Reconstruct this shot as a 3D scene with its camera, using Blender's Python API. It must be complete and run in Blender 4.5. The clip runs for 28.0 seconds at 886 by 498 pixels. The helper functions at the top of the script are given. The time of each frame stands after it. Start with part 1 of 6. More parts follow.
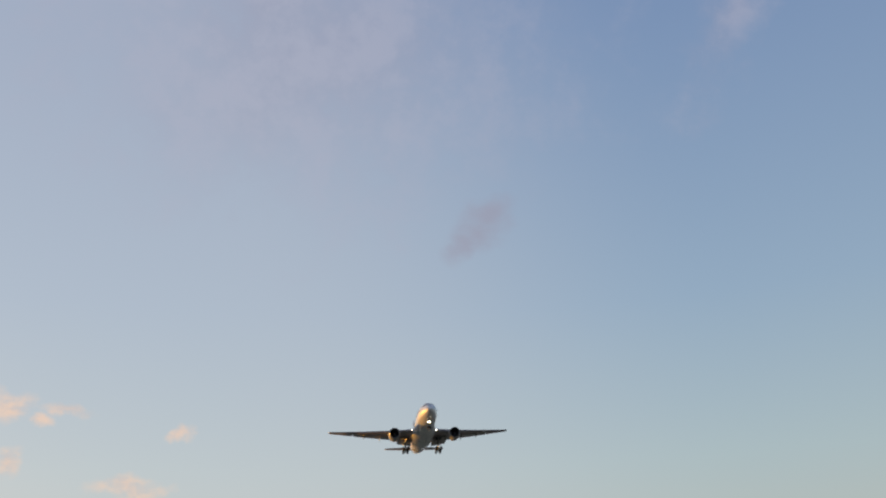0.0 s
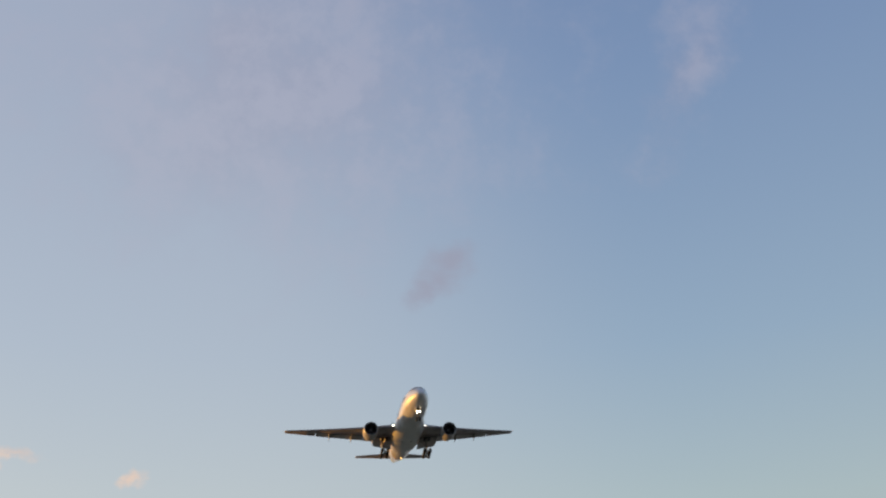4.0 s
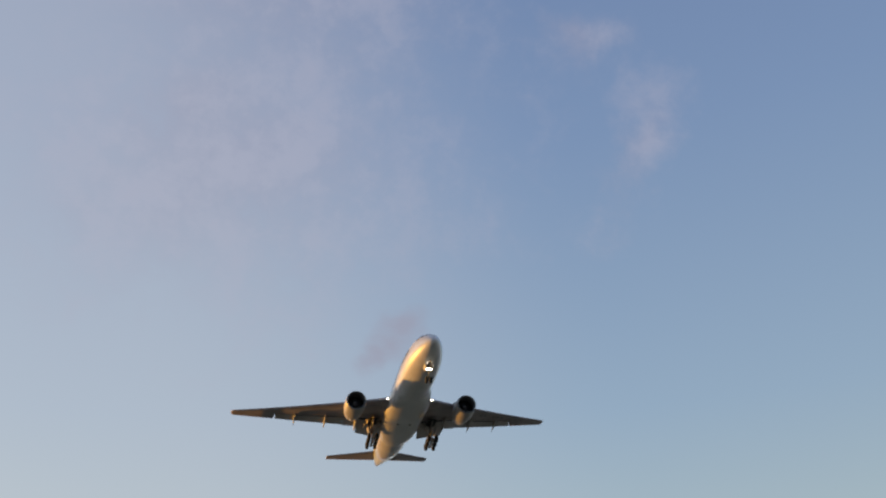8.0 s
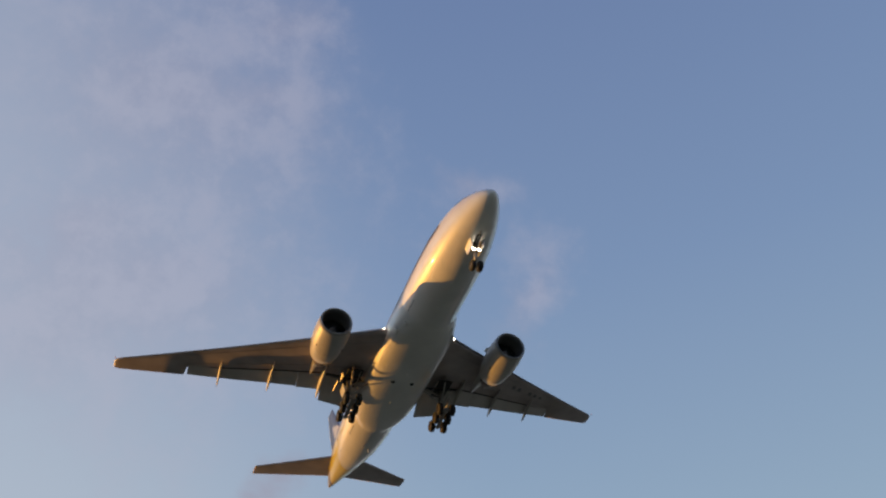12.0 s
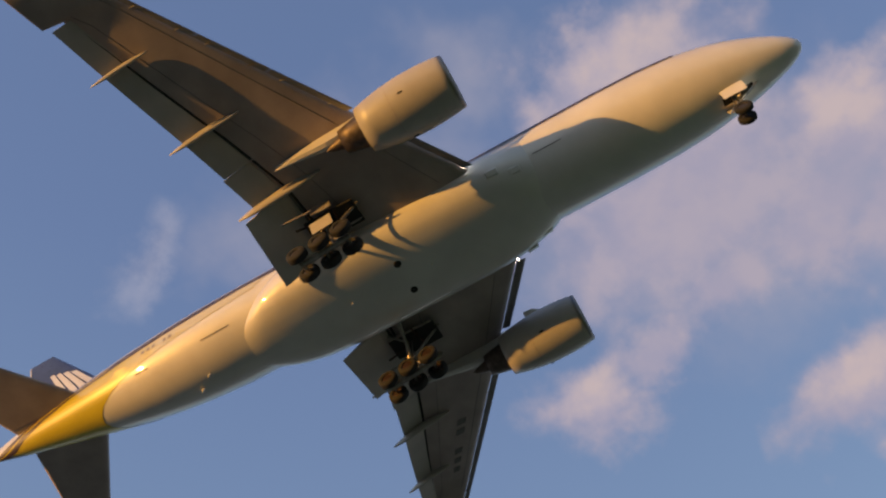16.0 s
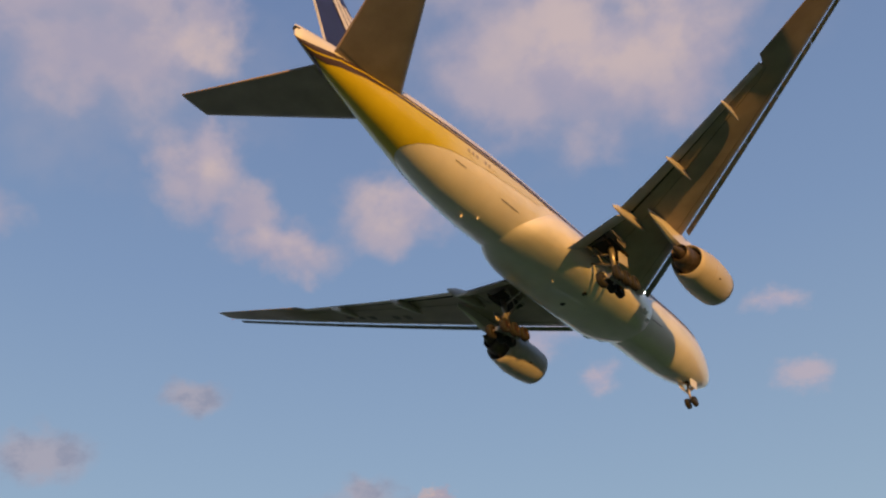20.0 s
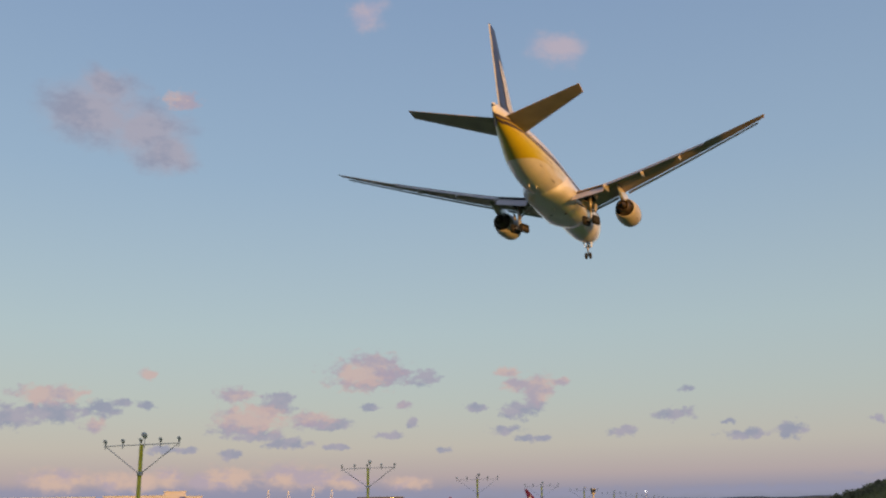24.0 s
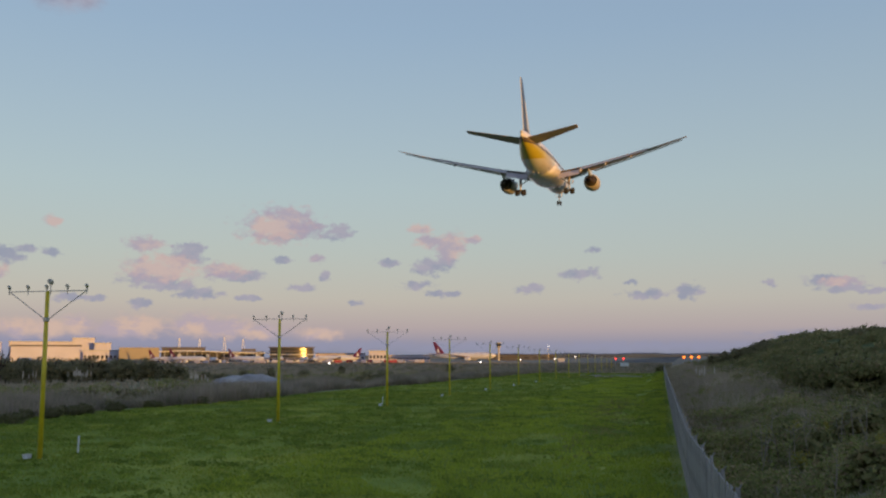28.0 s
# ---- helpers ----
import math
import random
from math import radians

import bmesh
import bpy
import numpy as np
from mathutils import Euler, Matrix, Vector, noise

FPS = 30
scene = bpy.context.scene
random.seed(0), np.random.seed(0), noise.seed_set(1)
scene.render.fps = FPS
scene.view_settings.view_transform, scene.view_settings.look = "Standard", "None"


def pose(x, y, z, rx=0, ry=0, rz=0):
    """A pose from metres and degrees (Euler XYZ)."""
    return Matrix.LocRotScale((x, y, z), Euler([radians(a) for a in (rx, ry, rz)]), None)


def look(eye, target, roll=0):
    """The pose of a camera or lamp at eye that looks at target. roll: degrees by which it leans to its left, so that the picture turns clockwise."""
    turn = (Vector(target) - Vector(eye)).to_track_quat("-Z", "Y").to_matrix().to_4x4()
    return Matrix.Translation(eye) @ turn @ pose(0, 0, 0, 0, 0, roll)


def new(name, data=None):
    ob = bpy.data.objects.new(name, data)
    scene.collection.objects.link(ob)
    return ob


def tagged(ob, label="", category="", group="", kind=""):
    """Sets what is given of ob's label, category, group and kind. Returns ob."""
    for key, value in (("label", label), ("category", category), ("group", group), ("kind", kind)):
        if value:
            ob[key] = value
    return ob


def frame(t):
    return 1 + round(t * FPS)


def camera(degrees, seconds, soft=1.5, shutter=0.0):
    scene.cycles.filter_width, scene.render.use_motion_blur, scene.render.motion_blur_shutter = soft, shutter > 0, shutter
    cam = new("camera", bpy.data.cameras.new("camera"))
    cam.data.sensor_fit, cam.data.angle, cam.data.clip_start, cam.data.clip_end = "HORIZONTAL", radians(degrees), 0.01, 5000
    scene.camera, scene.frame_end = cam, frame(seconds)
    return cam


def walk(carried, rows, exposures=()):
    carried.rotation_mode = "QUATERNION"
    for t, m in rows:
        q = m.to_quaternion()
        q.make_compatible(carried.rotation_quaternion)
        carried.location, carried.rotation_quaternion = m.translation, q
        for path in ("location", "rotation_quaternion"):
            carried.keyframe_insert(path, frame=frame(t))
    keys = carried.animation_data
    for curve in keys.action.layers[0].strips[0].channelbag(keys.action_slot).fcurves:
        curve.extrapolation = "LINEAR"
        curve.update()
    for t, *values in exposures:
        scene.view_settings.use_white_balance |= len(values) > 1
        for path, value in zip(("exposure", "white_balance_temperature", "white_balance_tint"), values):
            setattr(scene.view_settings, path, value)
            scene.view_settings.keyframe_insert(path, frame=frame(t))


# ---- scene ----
cam = camera(51.37, 28.0, soft=2.2)
EYE = (0.0, 0.0, 4.55)
walk(cam, [
    (0.0, pose(*EYE, 113.90, 1.93, 173.83)),
    (0.5, pose(*EYE, 114.41, 1.84, 173.43)),
    (1.0, pose(*EYE, 114.92, 2.00, 173.00)),
    (1.5, pose(*EYE, 115.25, 2.05, 172.56)),
    (2.0, pose(*EYE, 115.56, 1.93, 172.17)),
    (2.5, pose(*EYE, 115.80, 1.90, 171.91)),
    (3.0, pose(*EYE, 116.00, 2.09, 171.73)),
    (3.5, pose(*EYE, 116.35, 1.95, 171.47)),
    (4.0, pose(*EYE, 116.63, 2.04, 171.24)),
    (4.5, pose(*EYE, 116.96, 2.17, 170.98)),
    (5.0, pose(*EYE, 117.35, 2.25, 170.67)),
    (5.5, pose(*EYE, 117.79, 2.18, 170.30)),
    (6.0, pose(*EYE, 118.23, 2.22, 169.97)),
    (6.5, pose(*EYE, 118.76, 1.82, 169.48)),
    (7.0, pose(*EYE, 119.28, 1.86, 169.08)),
    (7.5, pose(*EYE, 119.93, 2.04, 168.64)),
    (8.0, pose(*EYE, 120.59, 2.12, 168.00)),
    (8.5, pose(*EYE, 121.14, 2.22, 167.38)),
    (9.0, pose(*EYE, 121.62, 2.50, 166.89)),
    (9.5, pose(*EYE, 122.22, 2.71, 166.35)),
    (10.0, pose(*EYE, 123.09, 2.71, 165.48)),
    (10.5, pose(*EYE, 124.11, 2.93, 164.65)),
    (11.0, pose(*EYE, 125.59, 3.02, 163.55)),
    (11.5, pose(*EYE, 127.42, 3.25, 162.21)),
    (12.0, pose(*EYE, 129.29, 3.43, 160.60)),
    (12.5, pose(*EYE, 131.52, 3.64, 158.23)),
    (13.0, pose(*EYE, 133.97, 3.89, 155.06)),
    (13.5, pose(*EYE, 136.51, 4.18, 151.10)),
    (14.0, pose(*EYE, 139.03, 4.41, 146.77)),
    (14.5, pose(*EYE, 141.61, 4.83, 142.35)),
    (15.0, pose(*EYE, 144.38, 4.79, 135.68)),
    (15.5, pose(*EYE, 147.20, 5.38, 127.61)),
    (16.0, pose(*EYE, 150.08, 5.48, 117.86)),
    (16.5, pose(*EYE, 152.36, 6.07, 108.54)),
    (17.0, pose(*EYE, 153.73, 6.08, 97.09)),
    (17.5, pose(*EYE, 153.64, 6.49, 84.70)),
    (18.0, pose(*EYE, 151.38, 6.01, 72.39)),
    (18.5, pose(*EYE, 146.12, 5.90, 62.39)),
    (19.0, pose(*EYE, 139.28, 4.96, 52.55)),
    (19.5, pose(*EYE, 133.16, 4.39, 44.20)),
    (20.0, pose(*EYE, 129.10, 3.66, 37.78)),
    (20.5, pose(*EYE, 126.18, 3.56, 33.72)),
    (21.0, pose(*EYE, 122.84, 3.08, 29.21)),
    (21.5, pose(*EYE, 119.72, 2.52, 26.01)),
    (22.0, pose(*EYE, 116.72, 2.01, 23.92)),
    (22.5, pose(*EYE, 113.74, 1.69, 22.69)),
    (23.0, pose(*EYE, 110.47, 1.55, 21.83)),
    (23.5, pose(*EYE, 107.74, 1.30, 20.95)),
    (24.0, pose(*EYE, 105.60, 1.05, 19.91)),
    (24.5, pose(*EYE, 104.10, 0.97, 18.91)),
    (25.0, pose(*EYE, 102.78, 0.71, 17.96)),
    (25.5, pose(*EYE, 101.58, 0.61, 17.21)),
    (26.0, pose(*EYE, 100.54, 0.49, 16.48)),
    (26.5, pose(*EYE, 99.55, 0.38, 15.81)),
    (27.0, pose(*EYE, 98.44, 0.27, 15.30)),
    (27.5, pose(*EYE, 97.53, 0.20, 14.85)),
    (28.0, pose(*EYE, 96.66, 0.10, 14.38)),
], exposures=[(0, 2.07), (28, 2.07)])


# ---------- sky, sun ----------
SUN_AZ, SUN_EL = 131.0, 1.0          # degrees clockwise from the runway heading (+y), above the horizon
world = bpy.data.worlds.new("sky")
scene.world = world
world.use_nodes = True
wn, wl = world.node_tree.nodes, world.node_tree.links
wn.clear()


def wnode(kind, **values):
    n = wn.new(kind)
    for k, v in values.items():
        n.inputs[k].default_value = v
    return n


def wmath(op, a, b=None, c=None):
    n = wn.new("ShaderNodeMath")
    n.operation = op
    for i, v in enumerate((a, b, c)):
        if v is None:
            continue
        if isinstance(v, (int, float)):
            n.inputs[i].default_value = v
        else:
            wl.new(v, n.inputs[i])
    return n.outputs[0]


def wstep(v, lo, hi, a=0.0, b=1.0):
    n = wn.new("ShaderNodeMapRange")
    n.interpolation_type = "SMOOTHSTEP"
    wl.new(v, n.inputs[0])
    for i, x in enumerate((lo, hi, a, b)):
        n.inputs[i + 1].default_value = x
    return n.outputs[0]


def wmix(fac, a, b):
    n = wn.new("ShaderNodeMix")
    n.data_type = "RGBA"
    if isinstance(fac, (int, float)):
        n.inputs[0].default_value = fac
    else:
        wl.new(fac, n.inputs[0])
    for i, v in ((6, a), (7, b)):
        if isinstance(v, tuple):
            n.inputs[i].default_value = (*v, 1)
        else:
            wl.new(v, n.inputs[i])
    return n.outputs[2]


sky = wn.new("ShaderNodeTexSky")
sky.sky_type = "NISHITA"
sky.sun_disc = False
sky.sun_elevation, sky.sun_rotation = radians(SUN_EL), radians(SUN_AZ)
sky.altitude, sky.air_density, sky.dust_density, sky.ozone_density = 0, 1.0, 1.0, 1.9
way = wn.new("ShaderNodeTexCoord").outputs["Generated"]
split = wn.new("ShaderNodeSeparateXYZ")
wl.new(way, split.inputs[0])
height = split.outputs[2]


def wnoise(scale, detail, rough, stretch=(1, 1, 1)):
    m = wn.new("ShaderNodeMapping")
    m.inputs["Scale"].default_value = stretch
    wl.new(way, m.inputs[0])
    n = wnode("ShaderNodeTexNoise", Scale=scale, Detail=detail, Roughness=rough)
    wl.new(m.outputs[0], n.inputs["Vector"])
    return n


def warped(scale, amount, detail=4.0):
    n = wnoise(scale, detail, 0.6)
    sub = wn.new("ShaderNodeVectorMath")
    sub.operation = "SUBTRACT"
    wl.new(n.outputs["Color"], sub.inputs[0])
    sub.inputs[1].default_value = (0.5, 0.5, 0.5)
    mad = wn.new("ShaderNodeVectorMath")
    mad.operation = "MULTIPLY_ADD"
    wl.new(sub.outputs[0], mad.inputs[0])
    mad.inputs[1].default_value = (amount, amount, amount)
    wl.new(way, mad.inputs[2])
    return mad.outputs[0]


class CloudLayer:
    """Soft clouds at places of the sky, with one noise that frays them."""

    def __init__(self, warp_scale, warp_amount, blend=0.3, size=1.0):
        self.vec, self.near, self.blend, self.size = warped(warp_scale, warp_amount), None, blend, size

    def cloud(self, az, el, w, h, tilt=0):
        m = wn.new("ShaderNodeMapping")
        m.vector_type = "TEXTURE"
        a, e = radians(az), radians(el)
        m.inputs["Location"].default_value = (math.sin(a) * math.cos(e), math.cos(a) * math.cos(e), math.sin(e))
        m.inputs["Rotation"].default_value = (Matrix.Rotation(-a, 3, "Z") @ Matrix.Rotation(e, 3, "X") @ Matrix.Rotation(radians(tilt), 3, "Y")).to_euler()
        m.inputs["Scale"].default_value = (radians(w * self.size), 1.0, radians(h * self.size))
        at = self.vec
        if self.near is not None:      # a negligible term that makes the clouds evaluate one after another
            step = wn.new("ShaderNodeVectorMath")
            step.operation = "MULTIPLY_ADD"
            wl.new(self.near, step.inputs[0])
            step.inputs[1].default_value = (1e-7, 1e-7, 1e-7)
            wl.new(self.vec, step.inputs[2])
            at = step.outputs[0]
        wl.new(at, m.inputs[0])
        ln = wn.new("ShaderNodeVectorMath")
        ln.operation = "LENGTH"
        wl.new(m.outputs[0], ln.inputs[0])
        r = ln.outputs["Value"]
        self.near = r if self.near is None else wmath("SMOOTH_MIN", self.near, r, self.blend)

    def cover(self, grain, amount, inner, outer):
        r = wmath("MULTIPLY_ADD", wmath("SUBTRACT", grain, 0.5), amount, self.near)
        return wstep(r, inner, outer, 1.0, 0.0)


fine = wnoise(26, 8, 0.62, (1, 1, 1.7)).outputs["Fac"]
broad = wnoise(9, 7, 0.58).outputs["Fac"]
tiny = wnoise(90, 6, 0.56, (1, 1, 1.6)).outputs["Fac"]
mottle = wnoise(15, 8, 0.66).outputs["Fac"]
puffs = wnoise(15, 5.5, 0.5, (1, 1, 1.2)).outputs["Fac"]

# thin lilac veils where the aircraft comes from
veil = CloudLayer(5, 0.22, 0.6, 1.15)
for c in ((179, 35, 10, 6.5), (180, 46, 8, 6), (174, 37, 5, 4), (-152.7, 34.9, 1.7, 3.6, 32), (-155.9, 42.9, 2.6, 2.0),
          (-174, 47.2, 5, 3), (-174, 53, 3.4, 3.4), (179.6, 57, 3.4, 3.4), (-143, 57.6, 1.4, 2.2)):
    veil.cloud(*c)
# a wide thin lilac sheet high to the side
sheet = CloudLayer(5, 0.2, 0.6, 1.1)
for c in ((-84, 58, 10, 7), (-70, 52, 8, 6), (-62, 49, 7, 5), (-24, 56, 9, 6), (-17, 49, 8, 5), (-118, 64, 7, 4), (-100, 70, 4, 3), (-125, 60, 7, 2.6)):
    sheet.cloud(*c)
# large cumulus high to the side, lilac-grey in the body
bank = CloudLayer(13, 0.075, 0.3, 1.08)
for c in ((-78.5, 64.8, 6.4, 4.4, 10), (-82.5, 56, 8, 5.2), (-75, 58, 5, 5), (-64, 53.5, 4.8, 4.2, 30), (-97.6, 48, 3.2, 2.5), (-90.5, 49.6, 3.0, 1.5), (-82, 51, 3, 2)):
    bank.cloud(*c)
for c in ((-78.5, 42.4, 4.2, 2.5, -10), (-73.6, 38.3, 4.0, 2.8), (-27, 57, 6.6, 5.0, 24), (-22, 48.6, 8.6, 4.4, 14), (-12, 47.6, 3.6, 4.8, 30), (-38, 41.6, 3.4, 2.2), (-54.1, 43.6, 2.4, 3.0), (-47.8, 39.4, 3.2, 1.6)):
    bank.cloud(*c)
for c in ((-64, 48.8, 6, 3.2, -15), (-71, 51.5, 5, 3.6), (-55.8, 52.3, 1.9, 1.9), (-50.5, 41, 2, 1.5)):
    bank.cloud(*c)
# their sides towards the sun, peach
crown = CloudLayer(13, 0.075, 0.3, 1.0)
for c in ((-78.3, 66.0, 5.2, 3.2, 10), (-72, 61, 3, 3), (-62.6, 55.3, 3.2, 3.0, 30), (-97.4, 48.6, 2.4, 1.7), (-73.5, 38.9, 3.1, 1.9), (-78, 43.2, 2.6, 1.4), (-26, 57.8, 4.6, 3.2, 24)):
    crown.cloud(*c)
for c in ((-19, 49.6, 5.4, 2.8, 14), (-12, 49, 2.2, 2.8, 30), (-38, 42.2, 2.4, 1.4), (-54, 44.6, 1.5, 1.9), (-47.8, 39.7, 2.2, 1.0), (-57, 50.5, 3, 1.6)):
    crown.cloud(*c)
small = CloudLayer(16, 0.05, 0.25)
for c in ((-28.9, 32.8, 2.2, 1.2), (-26.7, 33.9, 2.8, 1.7), (-25.0, 36.6, 2.0, 1.9), (-27.4, 35.6, 2.4, 1.5), (-24.4, 34.2, 1.6, 1.2), (-11.5, 32, 1.7, 0.7), (-11.7, 27.3, 1.5, 0.8), (-24.5, 30, 1, 0.9), (-49.5, 21.5, 1.0, 0.9)):
    small.cloud(*c)
ember = CloudLayer(16, 0.05, 0.25)
for c in ((161.1, 13.8, 1.4, 0.9), (164.3, 13.5, 1.4, 0.45), (162.9, 12.7, 0.7, 0.35), (168, 9.4, 2.0, 0.6), (170.6, 12.5, 0.7, 0.5), (161.2, 10.5, .8, .9)):
    ember.cloud(*c)
grey = CloudLayer(14, 0.05, 0.3)
for c in ((-41.4, 23.0, 3.0, 2.2), (-38.6, 22.3, 2.4, 1.7), (-37.4, 20.8, 1.7, 1.3), (-62, 25.9, 2.8, 1.6), (-41.5, 24.6, 1.6, .9), (-53, 30, 1.6, 1)):
    grey.cloud(*c)
smudge = CloudLayer(18, 0.035, 0.3)
for c in ((-170.5, 25.0, 1.7, 1.3, -35), (-169.7, 25.7, 1.5, 1.3, -35), (-171.4, 24.2, 1.3, 0.9, -30)):
    smudge.cloud(*c)
# lilac-grey small clouds over the runway
low = CloudLayer(80, 0.012, 0.3, 1.26)
for c in ((-23.0, 7.76, 1.13, 0.53), (-21.0, 7.67, 0.9, 0.44), (-24.4, 7.31, 1.42, 0.31), (-15.2, 5.53, 1.06, 0.49), (-15.9, 4.45, 0.83, 0.26), (-14.8, 3.88, 0.59, 0.22), (-17.8, 5.77, 0.66, 0.22)):
    low.cloud(*c)
for c in ((-32.0, 4.61, 1.65, 0.35), (-31.0, 4.24, 1.42, 0.31), (-27.1, 4.94, 1.42, 0.35), (-29.9, 6.09, 0.99, 0.57), (-29.4, 6.45, 0.59, 0.4), (-29.3, 3.82, 1.42, 0.31), (-32.5, 3.2, 0.71, 0.29)):
    low.cloud(*c)
for c in ((-26.3, 3.56, 0.95, 0.18), (-23.1, 4.2, 0.76, 0.22), (-24.3, 5.91, 0.47, 0.22), (-19.7, 3.38, 0.47, 0.2), (-39.9, 5.79, 0.95, 0.49), (-38.9, 6.1, 0.71, 0.26), (-37.6, 6.0, 0.52, 0.26), (-21.7, 4.96, 0.33, 0.26)):
    low.cloud(*c)
for c in ((-36.5, 3.46, 0.95, 0.22), (-35.0, 3.49, 0.59, 0.18), (-14.1, 5.86, 0.66, 0.26), (-13.8, 3.85, 0.71, 0.18), (-9.0, 4.18, 0.76, 0.29), (-5.8, 5.08, 1.23, 0.35), (-3.0, 4.45, 0.47, 0.15), (-1.9, 3.69, 1.18, 0.26)):
    low.cloud(*c)
for c in ((0.6, 3.88, 0.78, 0.44), (5.1, 4.27, 0.43, 0.18), (8.1, 4.35, 0.95, 0.31), (9.3, 3.83, 1.42, 0.26), (10.7, 3.66, 1.06, 0.22), (10.4, 2.71, 0.83, 0.18), (-5.0, 6.49, 0.5, 0.15), (-42.5, 5.6, 2.2, 0.5), (-46, 5.2, 3, .6)):
    low.cloud(*c)
for c in ((14, 5.2, 2, .5), (18, 3.8, 3, .6), (25, 5, 3, .7), (-53, 6, 3, .8)):
    low.cloud(*c)
# sunlit pink tops
pink = CloudLayer(80, 0.011, 0.3, 1.24)
for c in ((-24.6, 8.0, 2.13, 0.93), (-23.7, 8.56, 1.06, 0.62), (-31.5, 5.21, 1.89, 0.75), (-30.6, 5.45, 1.18, 0.6), (-27.8, 5.2, 1.3, 0.4), (-32.3, 6.69, 1.06, 0.4), (-15.8, 7.9, 0.61, 0.31), (-15.2, 7.15, 0.9, 0.36)):
    pink.cloud(*c)
for c in ((-22.2, 5.98, 0.5, 0.27), (-40.3, 4.86, 0.59, 0.4), (-37.5, 7.79, 0.52, 0.26), (-13.9, 6.88, 0.9, 0.8), (-12.6, 7.18, 0.61, 0.24), (9.1, 4.22, 1.1, 0.24), (-42.8, 6.5, 1.8, 0.5), (-36.6, 24.1, 0.9, 0.5)):
    pink.cloud(*c)
# far cumulus tops over a lilac bank at the horizon
heap = CloudLayer(60, 0.013, 0.3, 1.5)
for c in ((-32.7, 1.85, 1.18, 0.55), (-36.0, 1.9, 0.76, 0.46), (-29.3, 1.95, 1.3, 0.6), (-27.5, 1.7, 1.65, 0.5), (-22.0, 1.4, 1.06, 0.32), (-37.5, 1.7, 0.95, 0.42), (-39.2, 1.68, 0.95, 0.44), (-25.4, 1.5, 0.95, 0.34), (-34.2, 1.6, 0.95, 0.36), (-42, 1.8, 1.5, .5)):
    heap.cloud(*c)
far_bank = CloudLayer(60, 0.012, 0.4, 1.1)
for c in ((-32.7, 0.95, 4.2, 0.5), (-26.4, 0.8, 4.2, 0.46), (-38.5, 0.95, 4.2, 0.48), (-20, 0.7, 4, 0.36), (-45, 1.0, 4, 0.5), (-31.0, 1.53, 0.95, 0.5), (-13, 0.55, 5, .3), (9, 1.3, 5, .22), (-2, 0.6, 8, .3)):
    far_bank.cloud(*c)

GAIN = 0.25                          # the sky's strength; the exposure is two stops up
SKY_GAIN = 0.60
air = wmix(0.0, sky.outputs[0], (0, 0, 0))
# evening haze: a blue-grey band at the horizon, rose above it, then clear blue
haze = wn.new("ShaderNodeValToRGB")
bands = haze.color_ramp.elements
for i, (h, c) in enumerate(((0.0, (0.26, 0.30, 0.41)), (1.0, (0.13, 0.19, 0.36)), (0.014, (0.30, 0.325, 0.44)), (0.03, (0.425, 0.395, 0.44)), (0.06, (0.47, 0.468, 0.465)), (0.11, (0.435, 0.485, 0.49)),
                            (0.18, (0.405, 0.49, 0.52)), (0.34, (0.30, 0.405, 0.53)), (0.60, (0.205, 0.295, 0.475)), (0.85, (0.15, 0.215, 0.40)))):
    e = bands[i] if i < 2 else bands.new(h)
    e.position, e.color = h, (*c, 1)
wl.new(height, haze.inputs[0])
radiance = wn.new("ShaderNodeVectorMath")
radiance.operation = "SCALE"
radiance.inputs["Scale"].default_value = SKY_GAIN
wl.new(air, radiance.inputs[0])
col = radiance.outputs[0]
toward = wn.new("ShaderNodeVectorMath")
toward.operation = "DOT_PRODUCT"
wl.new(way, toward.inputs[0])
toward.inputs[1].default_value = (math.sin(radians(SUN_AZ)), math.cos(radians(SUN_AZ)), 0.05)
# the haze gives way to the open sunset glow round the sun
col = wmix(wstep(toward.outputs["Value"], 0.86, 0.999, 0.80, 0.35), col, haze.outputs[0])
col = wmix(wstep(toward.outputs["Value"], 0.26, 0.70, 0.0, 0.36), col, (0.59, 0.585, 0.60))
# bright glow over the low sun: warm at the horizon, pale turquoise above
above = wn.new("ShaderNodeVectorMath")
above.operation = "DOT_PRODUCT"
wl.new(way, above.inputs[0])
above.inputs[1].default_value = (math.sin(radians(SUN_AZ)) * 0.94, math.cos(radians(SUN_AZ)) * 0.94, 0.34)
col = wmix(wstep(above.outputs["Value"], 0.91, 1.0), col, wmix(wstep(height, 0.12, 0.45), (0.60, 0.50, 0.42), (0.75, 1.05, 1.3)))
col = wmix(wmath("MULTIPLY", veil.cover(mottle, 2.6, -0.2, 1.6), 0.5), col, wmix(wstep(mottle, 0.4, 0.62), (0.40, 0.395, 0.49), (0.33, 0.325, 0.42)))
col = wmix(wmath("MULTIPLY", smudge.cover(fine, 1.8, 0.0, 1.4), 0.6), col, (0.31, 0.30, 0.38))
col = wmix(wmath("MULTIPLY", sheet.cover(broad, 1.6, 0.0, 1.5), 0.5), col, (0.385, 0.36, 0.43))
col = wmix(wmath("MULTIPLY", bank.cover(puffs, 1.8, 0.35, 1.32), 0.86), col, wmix(wstep(puffs, 0.36, 0.62), (0.43, 0.37, 0.435), (0.37, 0.335, 0.43)))
col = wmix(wmath("MULTIPLY", crown.cover(puffs, 1.8, 0.15, 1.3), 0.80), col, wmix(wstep(puffs, 0.38, 0.62), (0.56, 0.445, 0.44), (0.45, 0.385, 0.45)))
